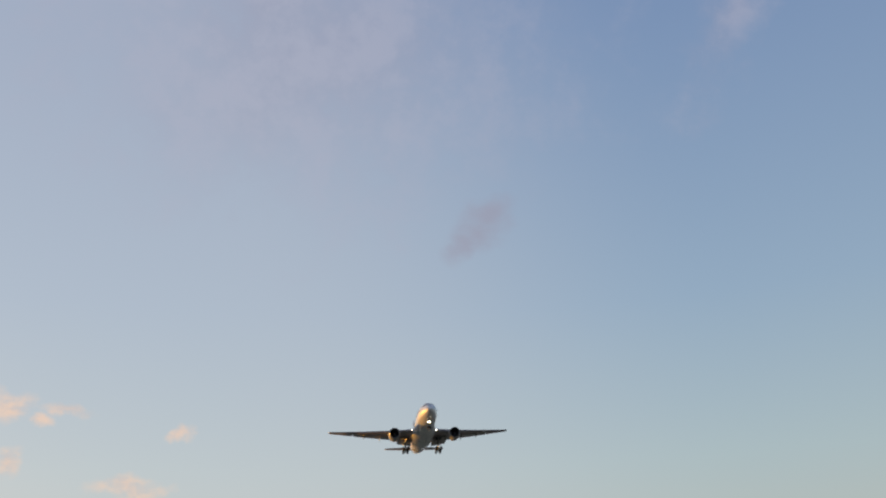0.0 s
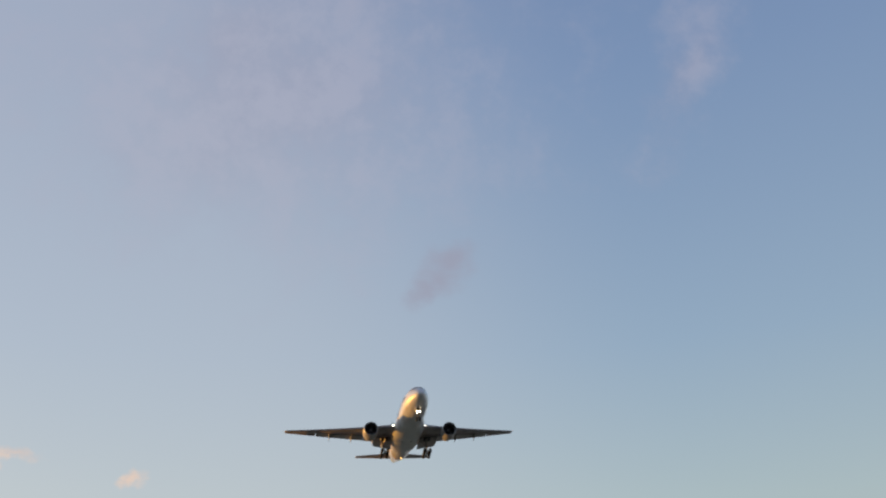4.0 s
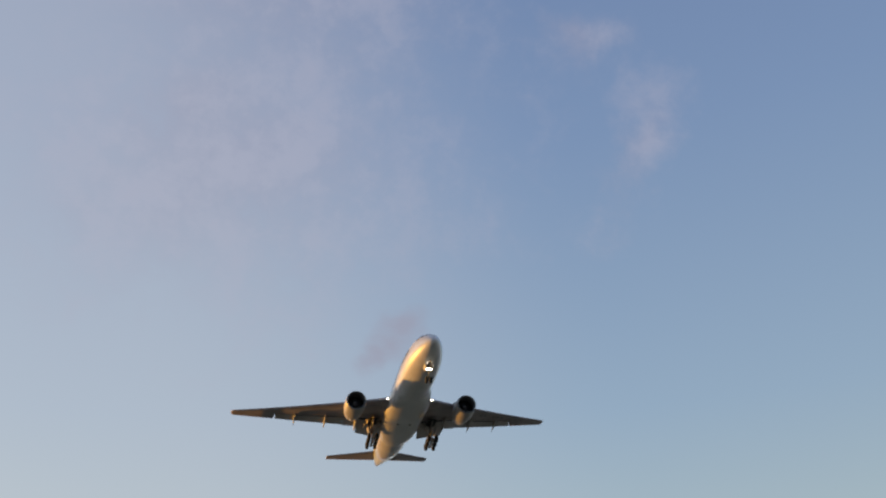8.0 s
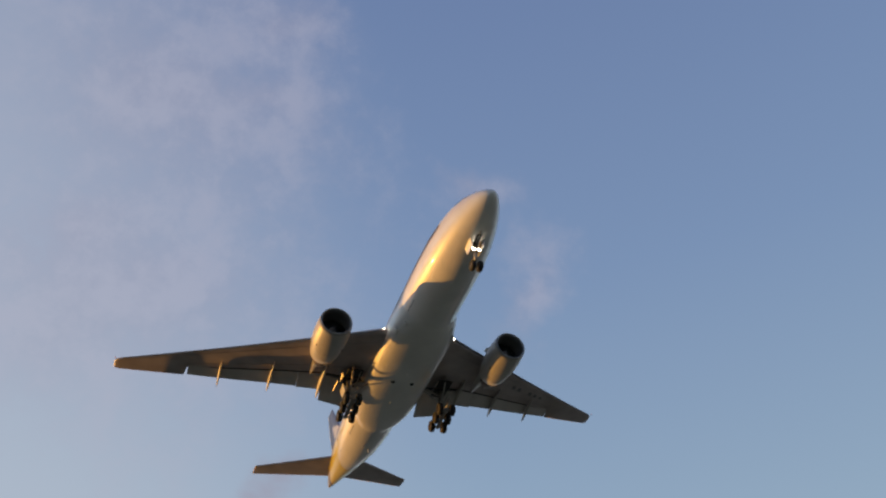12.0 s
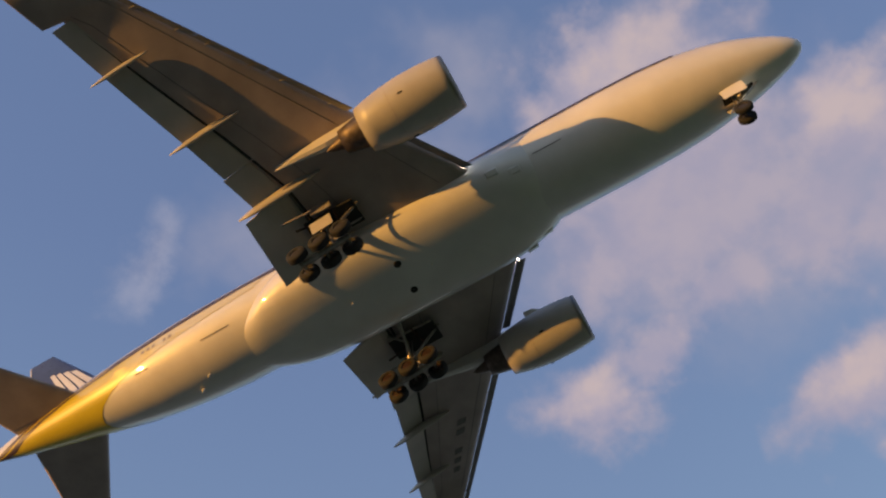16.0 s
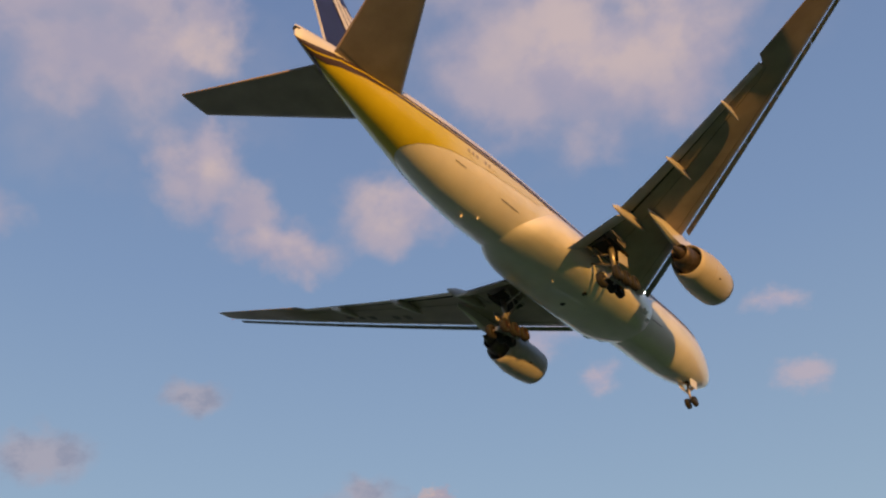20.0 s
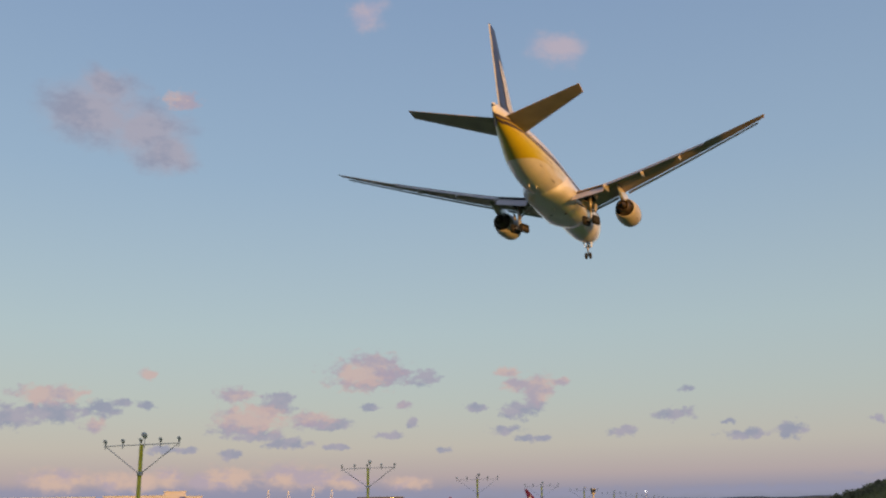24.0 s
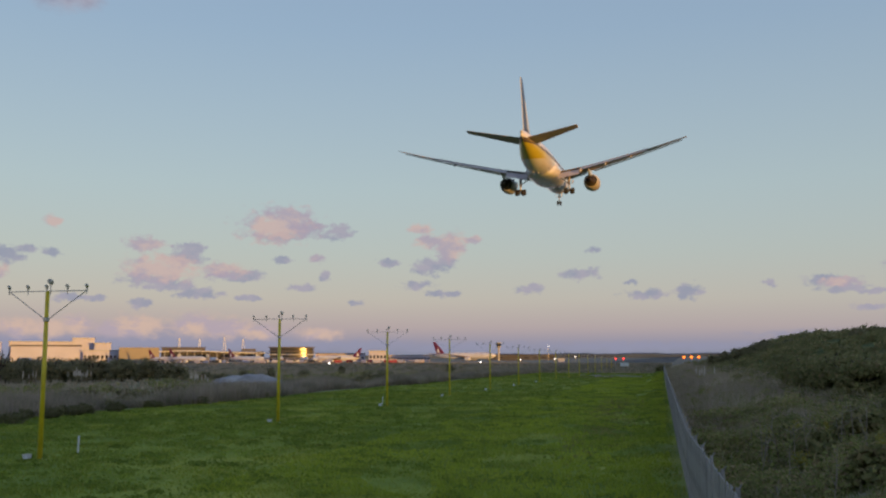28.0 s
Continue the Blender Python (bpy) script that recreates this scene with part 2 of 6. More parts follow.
col = wmix(wmath("MULTIPLY", small.cover(fine, 1.3, 0.2, 1.4), 0.68), col, wmix(wstep(fine, 0.4, 0.6), (0.52, 0.41, 0.45), (0.41, 0.375, 0.48)))
col = wmix(wmath("MULTIPLY", ember.cover(fine, 1.6, 0.0, 1.3), 0.7), col, wmix(wstep(fine, 0.4, 0.62), (0.86, 0.60, 0.44), (0.62, 0.52, 0.48)))
col = wmix(wmath("MULTIPLY", grey.cover(fine, 1.2, 0.4, 1.3), 0.88), col, wmix(wstep(fine, 0.35, 0.6), (0.27, 0.28, 0.37), (0.37, 0.35, 0.42)))
col = wmix(wmath("MULTIPLY", far_bank.cover(tiny, 1.2, 0.2, 1.3), 0.75), col, (0.275, 0.28, 0.385))
col = wmix(wmath("MULTIPLY", heap.cover(tiny, 1.2, 0.25, 1.2), 0.88), col, wmix(wstep(fine, 0.42, 0.60), (0.61, 0.44, 0.36), (0.43, 0.355, 0.41)))
col = wmix(wmath("MULTIPLY", low.cover(tiny, 2.1, 0.45, 1.1), 0.85), col, wmix(wstep(fine, 0.4, 0.62), (0.265, 0.285, 0.38), (0.36, 0.335, 0.41)))
col = wmix(wmath("MULTIPLY", pink.cover(tiny, 1.9, 0.45, 1.15), 0.85), col, wmix(wstep(fine, 0.40, 0.60), (0.55, 0.41, 0.385), (0.38, 0.325, 0.40)))
bg = wn.new("ShaderNodeBackground")
wl.new(col, bg.inputs[0])
bg.inputs[1].default_value = GAIN
wl.new(bg.outputs[0], wn.new("ShaderNodeOutputWorld").inputs[0])

sun_data = bpy.data.lights.new("sun", "SUN")
sun_data.energy, sun_data.angle, sun_data.color = 1.2, radians(0.6), (1.0, 0.485, 0.09)
sun = new("sun", sun_data)
sa, se = radians(SUN_AZ), radians(SUN_EL)
sun.matrix_world = look((300 * math.sin(sa), 300 * math.cos(sa), 120), (300 * math.sin(sa) - math.sin(sa) * math.cos(se), 300 * math.cos(sa) - math.cos(sa) * math.cos(se), 120 - math.sin(se)))

# ---------- materials ----------
def material(name, base, rough=0.5, metal=0.0, spots=None, scale=3.0, vary=0.08, bump=0.0, bump_scale=40.0, coat=0.0, glow=None, fine_scale=None, per_object=0.0, wear=0.07):
    """A procedural surface: base colour with a broad and a fine variation, worn roughness and relief."""
    m = bpy.data.materials.new(name)
    m.use_nodes = True
    nt = m.node_tree
    b = nt.nodes["Principled BSDF"]
    coord = nt.nodes.new("ShaderNodeTexCoord").outputs["Object"]

    def noise_at(s, detail=5.0):
        n = nt.nodes.new("ShaderNodeTexNoise")
        n.inputs["Scale"].default_value, n.inputs["Detail"].default_value = s, detail
        nt.links.new(coord, n.inputs["Vector"])
        return n.outputs["Fac"]

    def ramp(f, lo, hi, c0, c1):
        r = nt.nodes.new("ShaderNodeValToRGB")
        r.color_ramp.elements[0].position, r.color_ramp.elements[1].position = lo, hi
        r.color_ramp.elements[0].color, r.color_ramp.elements[1].color = (*c0, 1), (*c1, 1)
        nt.links.new(f, r.inputs[0])
        return r.outputs[0]

    def blend(fac, a, c, mode="MIX"):
        x = nt.nodes.new("ShaderNodeMix")
        x.data_type, x.blend_type = "RGBA", mode
        if isinstance(fac, float):
            x.inputs[0].default_value = fac
        else:
            nt.links.new(fac, x.inputs[0])
        for i, v in ((6, a), (7, c)):
            if isinstance(v, tuple):
                x.inputs[i].default_value = (*v, 1)
            else:
                nt.links.new(v, x.inputs[i])
        return x.outputs[2]

    dark = tuple(max(0, v * (1 - vary * 2)) for v in base)
    light = tuple(min(1, v * (1 + vary)) for v in base)
    colour = ramp(noise_at(scale), 0.3, 0.7, dark, light)
    if spots:
        colour = blend(ramp(noise_at(scale * 0.37, 6), 0.45, 0.62, (0, 0, 0), (1, 1, 1)), colour, spots)
    grain = noise_at(fine_scale or scale * 9)
    colour = blend(0.5, colour, ramp(grain, 0.25, 0.75, tuple(v * (1 - vary) for v in (1, 1, 1)), (1, 1, 1)), "MULTIPLY")
    if per_object:
        info = nt.nodes.new("ShaderNodeObjectInfo").outputs["Random"]
        colour = blend(1.0, colour, ramp(info, 0.0, 1.0, (1 - per_object,) * 3, (1, 1, 1)), "MULTIPLY")
    nt.links.new(colour, b.inputs["Base Color"])
    rr = nt.nodes.new("ShaderNodeMapRange")
    nt.links.new(grain, rr.inputs[0])
    rr.inputs[3].default_value, rr.inputs[4].default_value = max(0.02, rough - wear), min(1, rough + wear)
    nt.links.new(rr.outputs[0], b.inputs["Roughness"])
    b.inputs["Metallic"].default_value = metal
    b.inputs["Coat Weight"].default_value = coat
    if bump:
        bp = nt.nodes.new("ShaderNodeBump")
        bp.inputs["Strength"].default_value = bump
        bp.inputs["Distance"].default_value = 0.05
        nt.links.new(noise_at(bump_scale), bp.inputs["Height"])
        nt.links.new(bp.outputs[0], b.inputs["Normal"])
    if glow:
        b.inputs["Emission Color"].default_value, b.inputs["Emission Strength"].default_value = (*glow[:3], 1), glow[3]
    return m


def leafy(name, tones, rough=0.75, patch=0.12, lows=(0.5, 0.5, 0.5), thin=0.35):
    """Foliage: each leaf takes one of several tones."""
    m = bpy.data.materials.new(name)
    m.use_nodes = True
    nt = m.node_tree
    b = nt.nodes["Principled BSDF"]
    g = nt.nodes.new("ShaderNodeNewGeometry")
    r = nt.nodes.new("ShaderNodeValToRGB")
    r.color_ramp.elements[0].color, r.color_ramp.elements[1].color = (*tones[0], 1), (*tones[-1], 1)
    for i, t in enumerate(tones[1:-1]):
        e = r.color_ramp.elements.new((i + 1) / (len(tones) - 1))
        e.color = (*t, 1)
    nt.links.new(g.outputs["Random Per Island"], r.inputs[0])
    n = nt.nodes.new("ShaderNodeTexNoise")
    n.inputs["Scale"].default_value, n.inputs["Detail"].default_value = patch, 5
    c = nt.nodes.new("ShaderNodeTexCoord")
    nt.links.new(c.outputs["Object"], n.inputs["Vector"])
    x = nt.nodes.new("ShaderNodeMix")
    x.data_type, x.blend_type = "RGBA", "MULTIPLY"
    x.inputs[0].default_value = 0.8
    r2 = nt.nodes.new("ShaderNodeValToRGB")
    r2.color_ramp.elements[0].position, r2.color_ramp.elements[1].position = 0.3, 0.7
    r2.color_ramp.elements[0].color, r2.color_ramp.elements[1].color = (*lows, 1), (1.1, 1.05, 1, 1)
    nt.links.new(n.outputs["Fac"], r2.inputs[0])
    nt.links.new(r.outputs[0], x.inputs[6])
    nt.links.new(r2.outputs[0], x.inputs[7])
    nt.links.new(x.outputs[2], b.inputs["Base Color"])
    b.inputs["Roughness"].default_value = rough
    b.inputs["Specular IOR Level"].default_value = 0.15
    tl = nt.nodes.new("ShaderNodeBsdfTranslucent")     # thin leaves let some light through
    nt.links.new(x.outputs[2], tl.inputs[0])
    both = nt.nodes.new("ShaderNodeMixShader")
    both.inputs[0].default_value = thin
    nt.links.new(b.outputs[0], both.inputs[1])
    nt.links.new(tl.outputs[0], both.inputs[2])
    nt.links.new(both.outputs[0], nt.nodes["Material Output"].inputs[0])
    return m


PAINT = material("white_paint", (0.64, 0.615, 0.595), 0.42, scale=0.35, vary=0.05, coat=1.0, wear=0.03, fine_scale=1.2)
GREY = material("grey_wing_paint", (0.37, 0.305, 0.295), 0.42, scale=0.5, vary=0.10)
# paler than the wing: skylight on the lowered flaps is put into the colour
FLAPS = material("sky_lit_flap_paint", (0.46, 0.42, 0.40), 0.42, scale=0.6, vary=0.07)
DARKGREY = material("dark_grey_panel", (0.15, 0.14, 0.14), 0.5, scale=0.8, vary=0.12)
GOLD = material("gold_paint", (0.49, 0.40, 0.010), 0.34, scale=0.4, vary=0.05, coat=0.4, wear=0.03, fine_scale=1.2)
NACELLE = material("nacelle_paint", (0.42, 0.39, 0.36), 0.42, scale=0.5, vary=0.05, coat=0.1, fine_scale=2.0)
NAVY = material("navy_paint", (0.022, 0.026, 0.10), 0.3, scale=0.6, vary=0.08)
BRIGHT = material("bare_metal", (0.55, 0.55, 0.57), 0.38, 1.0, scale=2, vary=0.05)
STEEL = material("gear_steel", (0.34, 0.31, 0.28), 0.42, 0.6, scale=5, vary=0.15)
HOT = material("exhaust_metal", (0.11, 0.085, 0.075), 0.5, 0.6, scale=3, vary=0.2)
HUB = material("bronze_wheel_hub", (0.055, 0.032, 0.026), 0.4, 0.5, scale=6, vary=0.15)
# navy with the brown cast of low sunlight put into the paint
STRIPE = material("sunlit_navy_paint", (0.060, 0.038, 0.058), 0.35, scale=0.6, vary=0.08)
LIP = material("dull_inlet_metal", (0.24, 0.235, 0.23), 0.4, 0.7, scale=2, vary=0.06)
CAP = material("black_hub_cap", (0.022, 0.018, 0.018), 0.6, scale=6, vary=0.2)
RUBBER = material("tyre_rubber", (0.013, 0.012, 0.012), 0.85, scale=8, vary=0.2)
FAN = material("fan_metal", (0.05, 0.05, 0.055), 0.45, 0.5, scale=6, vary=0.1)
GLASS = material("cockpit_glass", (0.012, 0.014, 0.018), 0.08, scale=1, vary=0.05)
REGMARK = material("faded_navy", (0.30, 0.27, 0.27), 0.4, scale=2, vary=0.1)
# black; on bays, slots, ducts and vents it stands for the shade inside
BLACK = material("black_hose_and_opening_shade", (0.012, 0.012, 0.012), 0.8, scale=4, vary=0.2)
LAMP = material("landing_light", (0.9, 0.9, 0.85), 0.2, glow=(1.0, 0.90, 0.70, 8.0))
WINKER = material("beacon_red", (0.6, 0.05, 0.03), 0.3, scale=2)


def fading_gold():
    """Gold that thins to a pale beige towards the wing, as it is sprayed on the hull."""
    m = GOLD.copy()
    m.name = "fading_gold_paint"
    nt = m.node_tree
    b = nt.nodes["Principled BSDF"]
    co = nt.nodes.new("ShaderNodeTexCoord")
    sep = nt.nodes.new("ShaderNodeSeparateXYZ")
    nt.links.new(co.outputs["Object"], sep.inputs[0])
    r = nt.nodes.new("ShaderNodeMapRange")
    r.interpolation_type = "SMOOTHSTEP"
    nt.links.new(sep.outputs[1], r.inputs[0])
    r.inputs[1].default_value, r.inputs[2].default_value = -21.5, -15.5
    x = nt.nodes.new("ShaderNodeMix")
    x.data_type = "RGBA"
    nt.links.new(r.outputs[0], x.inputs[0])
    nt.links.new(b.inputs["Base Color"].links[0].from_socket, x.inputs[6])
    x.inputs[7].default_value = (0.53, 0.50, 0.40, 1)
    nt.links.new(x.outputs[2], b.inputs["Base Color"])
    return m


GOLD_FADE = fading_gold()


# ---------- building helpers ----------
def part(name, bm, mat, parent=None, label="", smooth=False):
    """Links a bmesh as one mesh object."""
    me = bpy.data.meshes.new(name)
    bmesh.ops.recalc_face_normals(bm, faces=bm.faces[:])
    bm.to_mesh(me)
    bm.free()
    if smooth:
        me.polygons.foreach_set("use_smooth", [True] * len(me.polygons))
    me.materials.append(mat)
    ob = new(name, me)
    if parent:
        ob.parent = parent
    if label:
        tagged(ob, label)
    return ob


def part_np(name, verts, faces, mat, parent=None, label=""):
    me = bpy.data.meshes.new(name)
    me.from_pydata(verts, [], faces)
    me.materials.append(mat)
    ob = new(name, me)
    if parent:
        ob.parent = parent
    if label:
        tagged(ob, label)
    return ob


def thing(name, label, category, m=None, group="", kind=""):
    ob = new(name)
    ob.empty_display_size = 0.2
    if m is not None:
        ob.matrix_world = m
    return tagged(ob, label, category, group, kind)


def loft(rings, caps=True, closed=True, bm=None):
    """A skin through rings of equal length."""
    bm = bm or bmesh.new()
    rows = [[bm.verts.new(p) for p in r] for r in rings]
    n = len(rows[0])
    for a, b in zip(rows, rows[1:]):
        for i in range(n if closed else n - 1):
            j = (i + 1) % n
            bm.faces.new((a[i], a[j], b[j], b[i]))
    if caps and closed:
        bm.faces.new(rows[0][::-1])
        bm.faces.new(rows[-1])
    return bm


def box(lo, hi, bm=None, bevel=0.0, m=None):
    bm = bm or bmesh.new()
    made = bmesh.ops.create_cube(bm, size=1)["verts"]
    for v in made:
        v.co = Vector([lo[i] if v.co[i] < 0 else hi[i] for i in range(3)])
    if bevel:
        edges = list({e for v in made for e in v.link_edges})
        out = bmesh.ops.bevel(bm, geom=edges, offset=bevel, segments=1, affect="EDGES")
        made = list({v for f in out["faces"] for v in f.verts} | {v for v in made if v.is_valid})
    if m is not None:
        for v in made:
            v.co = m @ v.co
    return bm


def tube(a, b, r0, r1=None, sides=10, bm=None):
    """A tapered round bar from a to b."""
    a, b = Vector(a), Vector(b)
    r1 = r0 if r1 is None else r1
    q = (b - a).to_track_quat("Z", "Y").to_matrix()
    rings = []
    for p, r in ((a, r0), (b, r1)):
        rings.append([p + q @ Vector((r * math.cos(2 * math.pi * i / sides), r * math.sin(2 * math.pi * i / sides), 0)) for i in range(sides)])
    return loft(rings, bm=bm)


def turned(profile, sides=32, axis="Y", at=(0, 0, 0), caps=False, bm=None):
    """A body of revolution: profile rows of (distance along the axis, radius)."""
    rings = []
    for d, r in profile:
        ring = []
        for i in range(sides):
            a = 2 * math.pi * i / sides
            c, s = r * math.cos(a), r * math.sin(a)
            p = {"Y": (c, d, s), "X": (d, c, s), "Z": (c, s, d)}[axis]
            ring.append(Vector(at) + Vector(p))
        rings.append(ring)
    return loft(rings, caps=caps, bm=bm)


# ---------- the airliner (own space: x to starboard, y forward, z up) ----------
# fuselage stations: y, half width, half height, height of the axis
STATIONS = ((28.6, 0.05, 0.05, -1.15), (28.45, 0.38, 0.36, -1.13), (28.0, 0.76, 0.76, -1.06), (27.3, 1.15, 1.20, -0.93), (26.3, 1.58, 1.68, -0.76), (25.0, 2.02, 2.20, -0.57), (23.4, 2.42, 2.64, -0.42), (21.4, 2.78, 2.94, -0.34), (19.0, 2.99, 3.08, -0.31), (16.0, 3.07, 3.10, -0.30),
            (10.0, 3.08, 3.10, -0.30), (0.0, 3.08, 3.10, -0.30), (-10.0, 3.08, 3.10, -0.30), (-12.5, 3.05, 3.09, -0.31),
            (-15.0, 2.95, 3.02, -0.26), (-17.5, 2.75, 2.88, -0.13), (-20.0, 2.46, 2.64, 0.09), (-22.5, 2.08, 2.33, 0.35), (-25.0, 1.68, 1.98, 0.62),
            (-27.5, 1.28, 1.60, 0.87), (-29.5, 0.92, 1.27, 1.05), (-31.2, 0.56, 0.95, 1.20), (-32.3, 0.30, 0.74, 1.27), (-32.9, 0.12, 0.55, 1.30))
_ys = [s[0] for s in STATIONS][::-1]


def hull(y, angle, out=0.0):
    """A point of the fuselage skin at the station y; angle in degrees, 0 to starboard, -90 down."""
    w, h, z = (float(np.interp(y, _ys, [s[k] for s in STATIONS][::-1])) for k in (1, 2, 3))
    a = radians(angle)
    return Vector(((w + out) * math.cos(a), y, z + (h + out) * math.sin(a)))


def skin_patch(y_of, a_of, nu=40, nv=8, out=0.014):
    """A painted area on the skin: y and angle as functions of u and v in 0..1."""
    bm = bmesh.new()
    grid = [[bm.verts.new(hull(y_of(u / nu, v / nv), a_of(u / nu, v / nv), out)) for v in range(nv + 1)] for u in range(nu + 1)]
    for a, b in zip(grid, grid[1:]):
        for i in range(nv):
            bm.faces.new((a[i], a[i + 1], b[i + 1], b[i]))
    return bm


def wing_z(x):
    d = max(0.0, abs(x) - 3)
    return -1.7 + 0.14 * d + 0.00115 * d * d


def lead(x):
    return 7.5 - 0.685 * (abs(x) - 3.1)


def foil(x, y_le, y_te, z, thick, twist=0.0, n=12):
    """A closed wing section at the span station x."""
    c = y_le - y_te
    top, bottom = [], []
    for i in range(n + 1):
        u = 0.5 - 0.5 * math.cos(math.pi * i / n)
        t = 5 * thick * c * (0.2969 * math.sqrt(u) - 0.126 * u - 0.3516 * u * u + 0.2843 * u ** 3 - 0.1015 * u ** 4)
        camber = 0.015 * c * math.sin(math.pi * u)
        y = y_le - u * c
        dz = -u * c * math.tan(radians(twist))
        top.append(Vector((x, y, z + camber + 0.9 * t + dz)))
        bottom.append(Vector((x, y, z + camber - 1.0 * t + dz)))
    return top + bottom[-2:0:-1]


def tail_y(x):
    """Trailing edge of the fixed wing; flaps and aileron lie behind it."""
    return float(np.interp(abs(x), (3.0, 8.0, 12.0, 18.0, 22.4, 22.6, 30.2), (-3.4, -3.7, -5.0, -7.3, -8.9, -10.1, -12.9)))


def build_wing(side, airliner):
    s = side
    rings = []
    for x in (2.2, 3.1, 5, 8, 9.6, 12, 15, 18, 20.5, 22.4, 22.6, 25, 28, 29.6, 30.1, 30.25):
        k = 1.0 if x < 29.9 else (0.86 if x < 30.2 else 0.55)
        le, te = lead(x), tail_y(x)
        mid = te + 0.35 * (le - te)
        rings.append(foil(s * x, mid + (le - mid) * k, mid + (te - mid) * k, wing_z(x), float(np.interp(x, (3, 10, 30), (0.135, 0.105, 0.10))), 4.5 if x > 22.5 else 0.0))
    wing = part("wing", loft(rings), GREY, airliner, "grey swept wing with lowered flaps", smooth=False)
    wing.data.polygons.foreach_set("use_smooth", [len(p.vertices) == 4 for p in wing.data.polygons])

    def flap(name, x0, x1, chord, drop, gap, mat=FLAPS, thick=0.11, back=None):
        rr = []
        for i in range(5):
            x = x0 + (x1 - x0) * i / 4
            le = tail_y(min(x, 22.4)) - gap[0] if back is None else back(x)
            c = chord[0] + (chord[1] - chord[0]) * i / 4
            rr.append(foil(s * x, le, le - c, wing_z(x) - gap[1], thick, drop, 8))
        return part(name, loft(rr), mat, wing)

    flap("inboard_flap", 3.35, 7.95, (3.1, 2.8), 29, (-0.4, 0.26))
    flap("flaperon", 8.05, 10.5, (1.95, 1.85), 22, (-0.3, 0.06))
    flap("outboard_flap", 10.53, 22.3, (1.85, 1.2), 22, (-0.42, 0.0))
    flap("inboard_fore_flap", 3.4, 7.9, (0.8, 0.75), 12, (-0.55, 0.1), DARKGREY)
    # black bars put the shade of the gap between wing and flaps into colour
    bm = bmesh.new()
    for x0, x1 in ((3.4, 7.95), (8.05, 10.5), (10.6, 22.2)):
        pts = []
        for i in range(7):
            x = x0 + (x1 - x0) * i / 6
            le, te, u = lead(x), tail_y(x), 0.93
            c = le - te
            t = 5 * float(np.interp(x, (3, 10, 30), (0.135, 0.105, 0.10))) * c * (0.2969 * math.sqrt(u) - 0.126 * u - 0.3516 * u * u + 0.2843 * u ** 3 - 0.1015 * u ** 4)
            pts.append(Vector((s * x, le - u * c, wing_z(x) + 0.015 * c * math.sin(math.pi * u) - t)))
        for a, b in zip(pts, pts[1:]):
            tube(a, b, 0.085, sides=6, bm=bm)
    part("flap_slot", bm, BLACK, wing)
    # leading-edge slats, moved out and down
    for x0, x1 in ((3.9, 8.7), (10.4, 14.62), (14.65, 18.32), (18.35, 22.02), (22.05, 25.72), (25.75, 29.4)):
        rr = []
        for i in range(4):
            x = x0 + (x1 - x0) * i / 3
            c = float(np.interp(x, (3, 30), (1.15, 0.55)))
            rr.append(foil(s * x, lead(x) + 0.48 * c, lead(x) - 0.06, wing_z(x) - 0.30 * c - 0.13, 0.15, -20, 6))
        slat = part("slat", loft(rr), LIP, wing, "bare metal leading-edge slat", smooth=False)
        for u in (0.2, 0.8):
            x = x0 + (x1 - x0) * u
            part("slat_track", tube((s * x, lead(x) - 0.3, wing_z(x) - 0.05), (s * x, lead(x) + 0.15, wing_z(x) - 0.42), 0.03, 0.025, 6), DARKGREY, slat)
    # fairings over the flap tracks
    for x, y0, y1, r in ((8.1, -0.8, -6.5, 0.42), (13.5, -3.0, -7.75, 0.30), (18.9, -5.6, -9.35, 0.25)):
        rr = []
        for i in range(9):
            u = i / 8
            rad = r * math.sin(math.pi * (0.03 + 0.94 * u)) ** 0.7
            y = y0 + (y1 - y0) * u
            z = wing_z(x) - 0.36 - 0.35 * u - (0.9 * max(0, u - 0.45))
            rr.append([Vector((s * x + 0.55 * rad * math.cos(a), y, z + 1.45 * rad * math.sin(a))) for a in [2 * math.pi * j / 10 for j in range(10)]])
        part("flap_track_fairing", loft(rr), NACELLE, wing, "pale flap track fairing", smooth=True)
    # black slab under the wing root, painting the shade inside the wheel well
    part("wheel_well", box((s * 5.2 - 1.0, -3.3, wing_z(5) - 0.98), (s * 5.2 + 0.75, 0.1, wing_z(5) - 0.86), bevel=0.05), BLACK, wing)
    for k, (xa, ya, xb, yb) in enumerate(((4.4, -3.2, 4.5, 0.0), (5.8, -3.9, 5.6, -2.6), (6.6, -4.4, 6.5, -2.4), (4.3, -1.4, 5.9, -1.2))):
        part("bay_strut", tube((s * xa, ya, wing_z(5) - 1.06), (s * xb, yb, wing_z(5) - 1.02), 0.09, 0.07, 6), (STEEL, HUB)[k % 2], wing)
    # panel joints under the wing
    bm = bmesh.new()
    for u in (0.17, 0.72):
        for i in range(10):
            xa, xb = 4 + 2.5 * i, 4 + 2.5 * (i + 1)
            pts = []
            for x in (xa, xb):
                le, te = lead(x), tail_y(x)
                c = le - te
                th = float(np.interp(x, (3, 10, 30), (0.135, 0.105, 0.10)))
                t = 5 * th * c * (0.2969 * math.sqrt(u) - 0.126 * u - 0.3516 * u * u + 0.2843 * u ** 3 - 0.1015 * u ** 4)
                pts.append(Vector((s * x, le - u * c, wing_z(x) + 0.015 * c * math.sin(math.pi * u) - t - 0.012)))
            tube(pts[0], pts[1], 0.018, sides=4, bm=bm)
    part("panel_joint", bm, DARKGREY, wing)
